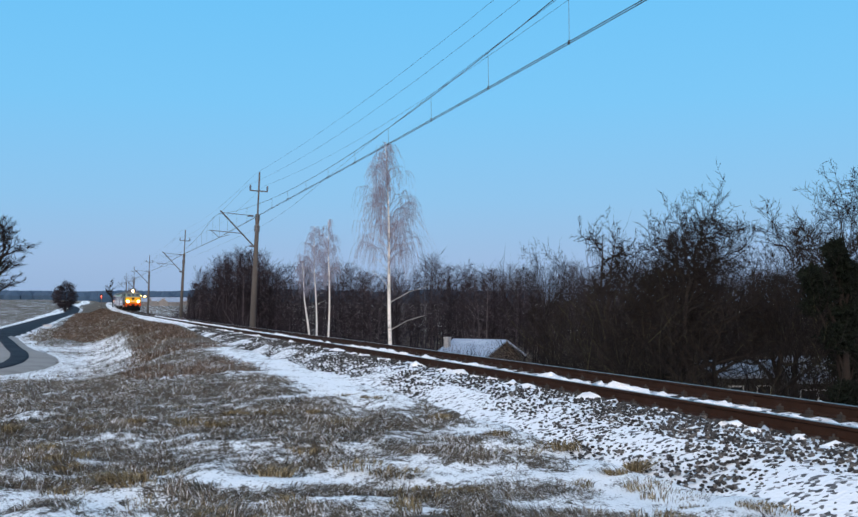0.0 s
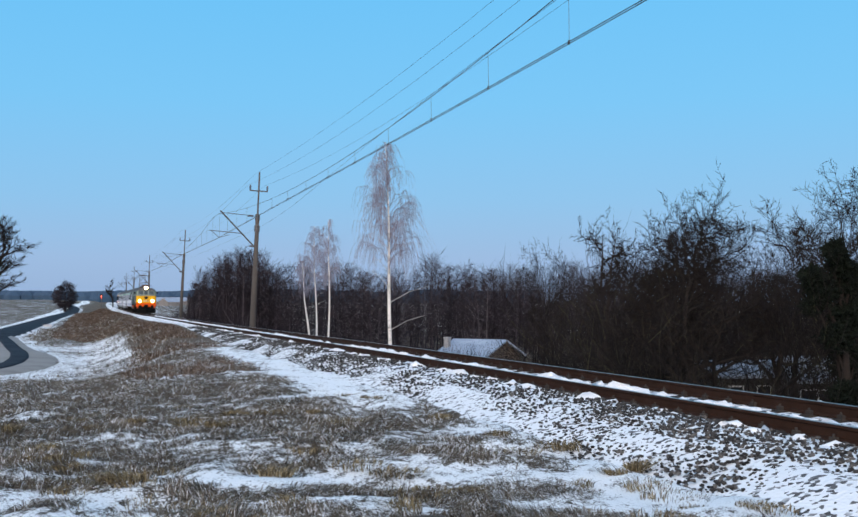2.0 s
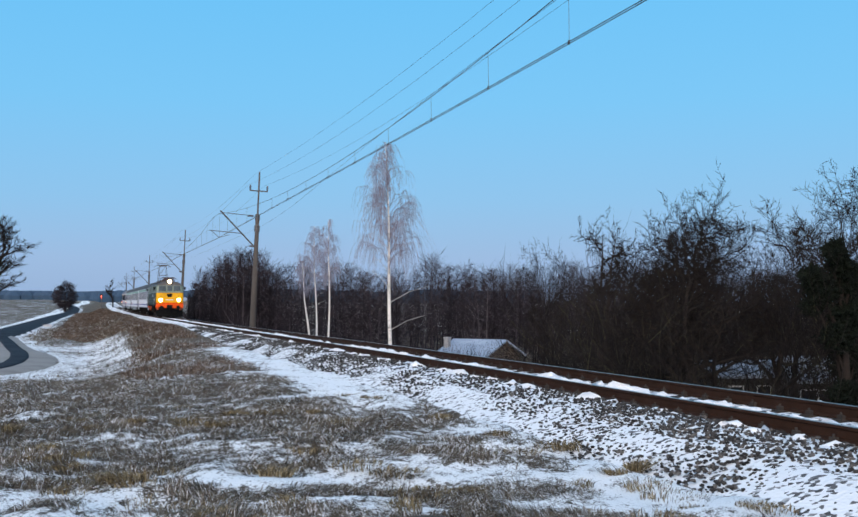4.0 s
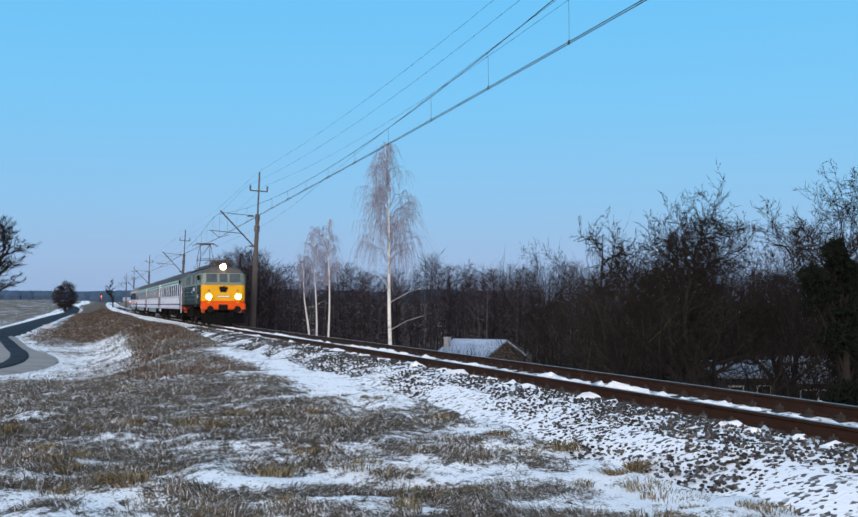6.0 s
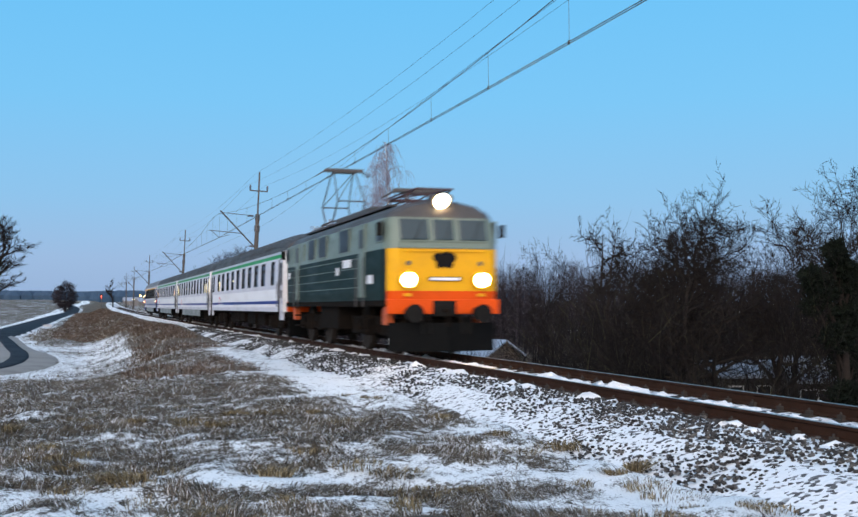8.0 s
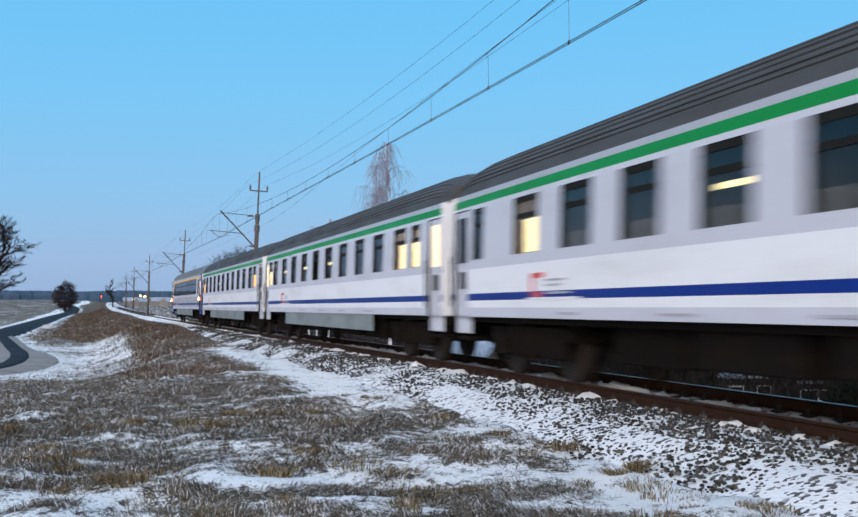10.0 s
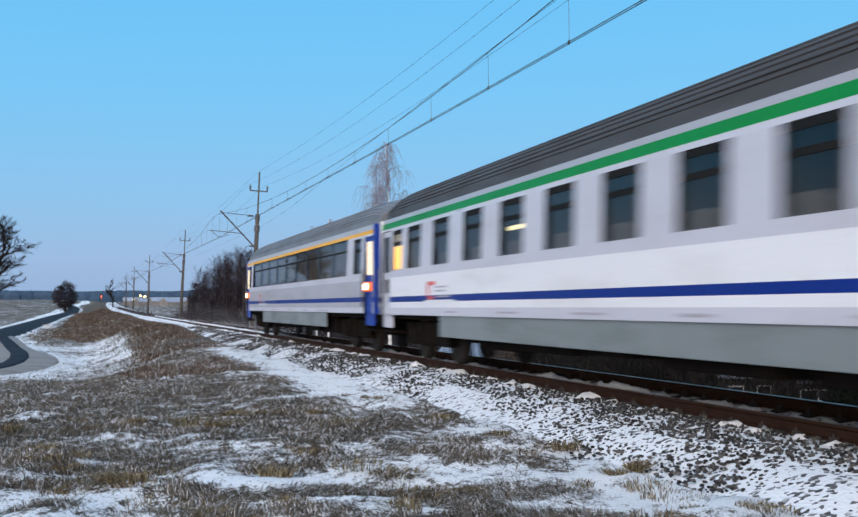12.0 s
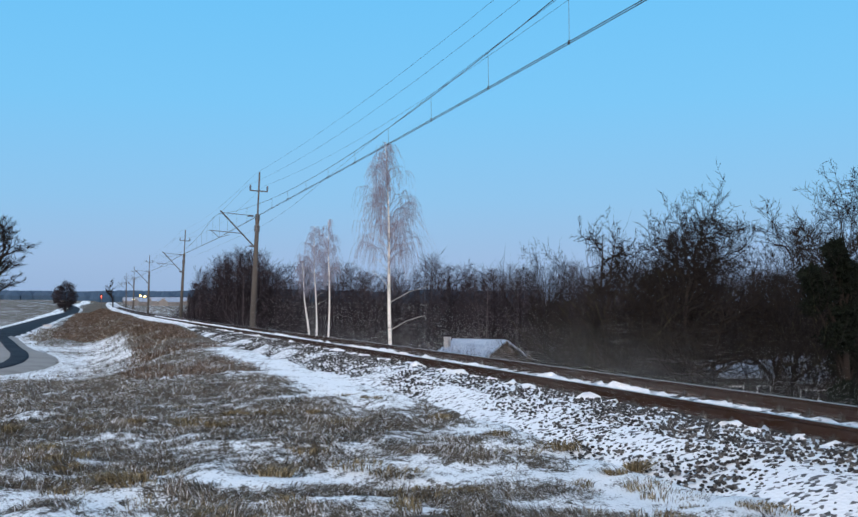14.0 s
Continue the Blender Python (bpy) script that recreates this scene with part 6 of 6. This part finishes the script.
        put("lens", cyl(bmesh.new(), (6.98, 0, 3.84), (7.06, 0, 3.84), 0.185, 0.16, 24), HEADLIGHT if e > 0 else DARKBAND, hl, "bright headlight lens" if e > 0 else "unlit headlight lens")
        put("number_bar", boxes((7.26, 7.275, -0.42, 0.42, 1.84, 1.95)), DARKPAINT, body, "number plate drawn as a plain bar")
        put("number_bar_edge", boxes((7.262, 7.282, -0.38, 0.38, 1.86, 1.93)), WHITE, body)
        bm = bmesh.new()
        for y0_, z0_, ry_, rz_ in ((0.0, 2.36, 0.10, 0.20), (-0.17, 2.42, 0.13, 0.12), (0.17, 2.42, 0.13, 0.12), (-0.14, 2.26, 0.08, 0.11), (0.14, 2.26, 0.08, 0.11), (0.06, 2.54, 0.06, 0.07)):
            disc = Matrix.Translation((7.262 + 0.0012 * y0_, y0_, z0_)) @ Matrix.Diagonal((1, ry_, rz_, 1)) @ Matrix.Rotation(math.pi / 2, 4, "Y")
            bmesh.ops.create_cone(bm, cap_ends=True, segments=14, radius1=1, radius2=1, depth=0.014 + 0.004 * abs(y0_) + 0.002 * z0_, matrix=disc)
        put("emblem", bm, DARKPAINT, body, "black emblem as a plain shape")
        put("buffer_beam", boxes((6.95, 7.24, -1.44, 1.44, 1.03, 1.40), bevel=0.03), ORANGE, t, "orange buffer beam")
        # dark of the coupler recess, put on as a flat black slab
        put("coupler_recess_dark", boxes((7.2, 7.255, -0.30, 0.30, 0.98, 1.36)), DARKPAINT, t)
        bm = rods(((7.2, 0, 1.12), (7.55, 0, 1.12), 0.05), ((7.55, 0, 1.16), (7.58, 0, 0.72), 0.035))
        put("screw_coupling", bm, RUNNING, t)
        for y in (-0.42, 0.42, -0.6, 0.6):
            put("air_hose", rods(((7.24, y, 1.0), (7.42, y, 0.85), 0.025), ((7.42, y, 0.85), (7.40, y, 0.55), 0.025)), RUBBER, t)
        bm = bmesh.new()
        vs = [bm.verts.new(q) for q in ((7.55, 0, 0.12), (7.55, 0, 0.82), (7.05, -1.38, 0.12), (7.05, -1.38, 0.82), (7.05, 1.38, 0.12), (7.05, 1.38, 0.82),
                                       (7.50, 0, 0.12), (7.50, 0, 0.82), (7.0, -1.38, 0.12), (7.0, -1.38, 0.82), (7.0, 1.38, 0.12), (7.0, 1.38, 0.82))]
        for f in ((0, 1, 3, 2), (0, 4, 5, 1), (6, 8, 9, 7), (6, 7, 11, 10), (1, 7, 9, 3), (1, 5, 11, 7), (0, 2, 8, 6), (0, 6, 10, 4), (2, 3, 9, 8), (4, 10, 11, 5)):
            bm.faces.new([vs[i] for i in f])
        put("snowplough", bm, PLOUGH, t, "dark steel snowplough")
    # roof gear
    part("roof_walkway", boxes((-5.8, 5.8, -1.02, -0.78, 3.80, 3.85), (-5.8, 5.8, 0.78, 1.02, 3.80, 3.85)), ROOFDARK, t)
    part("roof_hatch", boxes((-2.4, 2.4, -0.65, 0.65, 3.82, 4.12), bevel=0.06), ROOFDARK, t)
    part("resistor_cover", boxes((-6.3, -5.3, -0.6, 0.6, 3.80, 4.08), bevel=0.05), ROOFGREY, t)
    part("roof_bus_bar", rods(((-3.4, 0.25, 4.25), (3.4, 0.25, 4.25), 0.025), ((-2, 0.25, 4.1), (-2, 0.25, 4.25), 0.04), ((2, 0.25, 4.1), (2, 0.25, 4.25), 0.04)), CERAMIC, t)
    pantograph(t, -4.1, True)
    pantograph(t, 4.9, False)
    for xb in (-4.1, 4.1):
        bogie(t, xb, 3.05, 0.625, True)
    for q in ((-1.3, 1.3, -1.35, -0.4, 0.55, 1.3), (-1.3, 1.3, 0.4, 1.35, 0.55, 1.3)):
        part("battery_box", boxes(q, bevel=0.03), RUNNING, t)
    for e in (-1, 1):
        for sg in (-1, 1):
            part("sand_box", boxes((e * 6.35 - 0.2, e * 6.35 + 0.2, sg * 1.2 - 0.1, sg * 1.2 + 0.1, 0.75, 1.2), bevel=0.03), STEP_, t, "orange sand box")
    return t


CABPANE = paint("dark_windscreen", (0.014, 0.032, 0.042), 0.06, 0, (0.05, 0.06, 0.08), 0.2, 1.0, 0)
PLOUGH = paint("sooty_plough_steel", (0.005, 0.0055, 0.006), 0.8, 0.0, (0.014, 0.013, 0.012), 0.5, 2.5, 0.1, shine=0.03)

LEN_D, LEN_C, LEN_B, LEN_A = 24.45, 25.7, 24.74, 25.43
COACH_D = coach(LEN_D, "yellow", W_D, [], "grey first class coach with a yellow stripe and blue doors", True)
COACH_C = coach(LEN_C, "green", W_C, [(0, "orange"), (11, "orange"), (4, "lamp")], "white green-striped passenger coach with orange lit end windows")
COACH_B = coach(LEN_B, "green", W_B, [(0, "yellow"), (2, "lamp"), (4, "lamp"), (6, "lamp"), (10, "yellow"), (11, "yellow")], "white green-striped passenger coach with yellow lit windows", lit_doors=(True, True))
COACH_A = coach(LEN_A, "green", W_A, [(1, "yellow"), (4, "lamp")], "older white green-striped coach with an open underframe", skirted=False)
LOCO = locomotive()


# ---------------------------------------------------------------- what moves
def rear_s(t):
    u = t - 13.808
    return -(21.9525 * u - 0.12837 * u * u / 2)


def vehicle_pose(t, ahead, pivot):
    """Pose of a vehicle whose middle is that far ahead of the train's rear end, carried on two pivots."""
    s = rear_s(t) - ahead
    f = Vector(at_track(s - pivot))
    r = Vector(at_track(s + pivot))
    m = (f + r) / 2
    return Matrix.Translation(m) @ (f - r).to_track_quat("X", "Z").to_matrix().to_4x4()


TRAIN = [(COACH_D, LEN_D / 2, 8.6), (COACH_C, LEN_D + LEN_C / 2, 9.2), (COACH_B, LEN_D + LEN_C + LEN_B / 2, 8.7),
         (COACH_A, LEN_D + LEN_C + LEN_B + LEN_A / 2, 9.0), (LOCO, LEN_D + LEN_C + LEN_B + LEN_A + 7.95, 4.1)]


def motions():
    for ob, ahead, pivot in TRAIN:
        walk(ob, [(k * 0.25, vehicle_pose(k * 0.25, ahead, pivot)) for k in range(57)])
    for ob, behind in FLURRIES:
        walk(ob, [(k * 0.25, vehicle_pose(k * 0.25, -behind, 3.0)) for k in range(57)])
    start = rear_s(0.0)
    for w, xx, radius in SPINNERS:
        rows = []
        for k in range(421):
            t = k / 30.0
            ang = ((start - rear_s(t)) / radius) % (2 * math.pi)
            rows.append((t, pose(xx, 0, radius) @ Matrix.Rotation(ang, 4, "Y")))
        walk(w, rows)


# ---------------------------------------------------------------- powder snow whirled up behind the last coach
def flurry_mesh(length, wide, high, count, seed):
    rng = np.random.default_rng(seed)
    x = (rng.random(count) - 0.5) * length
    lump = 0.4 + 1.2 * vnoise(x, np.zeros(count), 2.5, seed)
    y = rng.normal(0, wide / 2, count)
    z = -0.15 + high * lump * rng.random(count) ** 2.6
    P = np.stack([x, y, z], -1)
    V, F = spikes(P, P + rng.normal(0, 0.004, (count, 3)), 0.0018 + 0.0024 * rng.random(count))
    return mesh_of("snow_flurry", V, F.tolist(), SNOW)


FLURRIES = []
for k_, (behind_, size_) in enumerate(((4.0, 1.0), (14.0, 1.0), (25.0, 0.8), (38.0, 0.6))):
    fl_ = new("snow_flurry", flurry_mesh(13.0, 2.6 + 0.6 * k_, 0.75 + 0.15 * k_, int(17000 * size_), 120 + k_))
    tagged(fl_, "thin drifting veil of powder snow behind the train", "powder snow", "flurries behind the train", "stuff")
    FLURRIES.append((fl_, behind_))


# ---------------------------------------------------------------- dry grass
def blades(name, x, y, count, h_lo, h_hi, width, spread, seed, label, mat=None):
    """Tufts of bent blades standing on the ground at the places x, y."""
    rng = np.random.default_rng(seed)
    n = len(x)
    a, b = ab_of(x, y)
    z = ground_z(a, b)
    hh = h_lo + (h_hi - h_lo) * rng.random(n) ** 1.5
    X = np.repeat(x, count)
    Y = np.repeat(y, count)
    Z = np.repeat(z, count)
    hgt = np.repeat(hh, count) * (0.5 + 0.7 * rng.random(n * count))
    sp = np.repeat(spread * (0.5 + rng.random(n)), count)
    w = rng.random(n * count) * 6.283
    r = sp * np.sqrt(rng.random(n * count))
    bx, by = X + r * np.cos(w), Y + r * np.sin(w)
    lean = (0.2 + 2.2 * rng.random(n * count)) * hgt
    w2 = w + rng.normal(0, 0.9, n * count)
    wind = np.repeat(rng.random(n) * 6.283, count)
    dx = lean * (np.cos(w2) * 0.7 + 0.5 * np.cos(wind))
    dy = lean * (np.sin(w2) * 0.7 + 0.5 * np.sin(wind))
    wd = np.repeat(width, count) * (0.6 + 0.8 * rng.random(n * count))
    px, py = -np.sin(w2 + 0.5) * wd, np.cos(w2 + 0.5) * wd
    # each blade: foot pair, bent middle pair, tip
    P = np.empty((n * count, 5, 3))
    P[:, 0] = np.stack([bx - px, by - py, Z - 0.03], -1)
    P[:, 1] = np.stack([bx + px, by + py, Z - 0.03], -1)
    P[:, 2] = np.stack([bx + dx * 0.4 + px * 0.7, by + dy * 0.4 + py * 0.7, Z + hgt * 0.45], -1)
    P[:, 3] = np.stack([bx + dx * 0.4 - px * 0.7, by + dy * 0.4 - py * 0.7, Z + hgt * 0.45], -1)
    P[:, 4] = np.stack([bx + dx, by + dy, Z + hgt * 0.55], -1)
    V = P.reshape(-1, 3)
    i = np.arange(n * count) * 5
    me = bpy.data.meshes.new(name)
    quads = np.stack([i, i + 1, i + 2, i + 3], -1).tolist()
    tris = np.stack([i + 3, i + 2, i + 4], -1).tolist()
    me.from_pydata(V, [], quads + tris)
    me.materials.append(mat or STRAW)
    return tagged(new(name, me), label, "grass", kind="stuff")


def matted(name, x, y, length, lift, width, seed, label, mat):
    """Single strands lying in combed mats; their run follows broad swirls of the meadow."""
    rng = np.random.default_rng(seed)
    n = len(x)
    z = ground_z(*ab_of(x, y))
    run = 6.283 * 1.3 * vnoise(x, y, 0.8, 55) + 1.0 * (vnoise(x, y, 2.6, 56) - 0.5) + rng.normal(0, 0.6, n)
    ln = length * (0.5 + 0.9 * rng.random(n))
    up = lift * (0.25 + 1.2 * rng.random(n) ** 2) * (0.5 + vnoise(x, y, 0.5, 57))
    wd = width * (0.6 + 0.8 * rng.random(n))
    c, sn = np.cos(run), np.sin(run)
    P = np.empty((n, 5, 3))
    P[:, 0] = np.stack([x - sn * wd, y + c * wd, z - 0.01], -1)
    P[:, 1] = np.stack([x + sn * wd, y - c * wd, z - 0.01], -1)
    mx, my = x + c * ln * 0.45, y + sn * ln * 0.45
    mz = np.maximum(z, ground_z(*ab_of(mx, my))) + up
    P[:, 2] = np.stack([mx + sn * wd * 0.8, my - c * wd * 0.8, mz], -1)
    P[:, 3] = np.stack([mx - sn * wd * 0.8, my + c * wd * 0.8, mz], -1)
    tx, ty = x + c * ln, y + sn * ln
    P[:, 4] = np.stack([tx, ty, ground_z(*ab_of(tx, ty)) + up * (0.2 + 0.9 * rng.random(n))], -1)
    i = np.arange(n) * 5
    me = bpy.data.meshes.new(name)
    me.from_pydata(P.reshape(-1, 3), [], np.stack([i, i + 1, i + 2, i + 3], -1).tolist() + np.stack([i + 3, i + 2, i + 4], -1).tolist())
    me.materials.append(mat)
    return tagged(new(name, me), label, "grass", kind="stuff")


def build_grass():
    rng = np.random.default_rng(90)
    # matted meadow grass round the camera, thinning out with distance
    n = 330000
    d = 8.0 / (1 - 0.84 * rng.random(n) ** 0.9)
    t = -0.45 + 0.90 * rng.random(n)
    x, y = d * t, d
    a, b = ab_of(x, y)
    lat = b - np.interp(a, TA, TB)
    cover = snow_cover(a, b, x, y)
    keep = (lat < -2.9) & (cover < 0.20 + 0.34 * rng.random(n) + 0.06 * sstep(-0.5, 1.0, x)) & (rng.random(n) < 1.0 - 0.75 * sstep(-4.4, -3.4, lat) * sstep(40, 30, a))
    x, y = x[keep], y[keep]
    matted("matted_grass", x, y, 0.09 + 0.0035 * y, 0.030 + 0.0008 * y, 0.0014 + 0.00017 * y, 91, "matted brown winter grass flecked with snow", STRAW)
    # low upright tufts
    n = 26000
    d = 8.0 / (1 - 0.86 * rng.random(n))
    t = -0.45 + 0.90 * rng.random(n)
    x, y = d * t, d
    a, b = ab_of(x, y)
    lat = b - np.interp(a, TA, TB)
    keep = (lat < -2.9) & (snow_cover(a, b, x, y) < 0.10 + 0.34 * rng.random(n) + 0.10 * sstep(-0.5, 1.0, x)) & (fbm(x, y, 1.3, 78) > 0.56 - 0.09 * sstep(-0.5, 1.0, x))
    blades("meadow_grass", x[keep], y[keep], 8, 0.03, 0.11, 0.0016 + 0.00019 * y[keep], 0.10, 94, "tufts of dry straw-coloured grass pushing through snow")
    # ochre tussocks
    n = 90
    d = 8.0 / (1 - 0.6 * rng.random(n))
    t = -0.44 + 0.88 * rng.random(n)
    x, y = d * t, d
    x = np.concatenate([x, [-0.75, -1.15, -0.2, -0.05, 2.95, 1.85, 2.1, -1.9]])
    y = np.concatenate([y, [10.9, 8.7, 9.6, 9.2, 10.1, 10.6, 10.9, 8.9]])
    a, b = ab_of(x, y)
    keep = (b - np.interp(a, TA, TB)) < -2.7
    blades("grass_tussocks", x[keep], y[keep], 190, 0.05, 0.15, 0.0022 + 0.00016 * y[keep], 0.20, 92, "dense ochre grass tussocks", TUFT)
    # long grass on the bank beside the line
    n = 19000
    a = 16 + 300 * rng.random(n) ** 1.45
    lat = -3.1 - (2.6 + 1.6 * sstep(55, 25, a) + 6.0 * sstep(66, 95, a)) * rng.random(n) ** 0.8
    b = lat + np.interp(a, TA, TB)
    x, y = world_of(a, b)
    keep = (fbm(x, y, 4, 33) > 0.34 + 0.34 * sstep(40, 18, a) * rng.random(n) + 0.12 * rng.random(n)) & (snow_cover(a, b, x, y) < 0.1 + 0.5 * rng.random(n))
    x, y = x[keep], y[keep]
    blades("bank_grass", x, y, 8, 0.08, 0.29, 0.0025 + 0.00020 * y, 0.24, 93, "long reddish brown grass on the railway bank", RUSSET)
    # thin growth over the snowy slope and the low ground
    n = 6000
    a = 28 + 110 * rng.random(n)
    lat = -4.6 - 9.5 * rng.random(n)
    x, y = world_of(a, lat + np.interp(a, TA, TB))
    keep = (fbm(x, y, 3, 37) > 0.46) & (np.hypot(x, y) > 34)
    blades("slope_grass", x[keep], y[keep], 6, 0.08, 0.22, 0.003 + 0.00020 * y[keep], 0.25, 95, "sparse dry grass on a snowy slope")


build_grass()


motions()
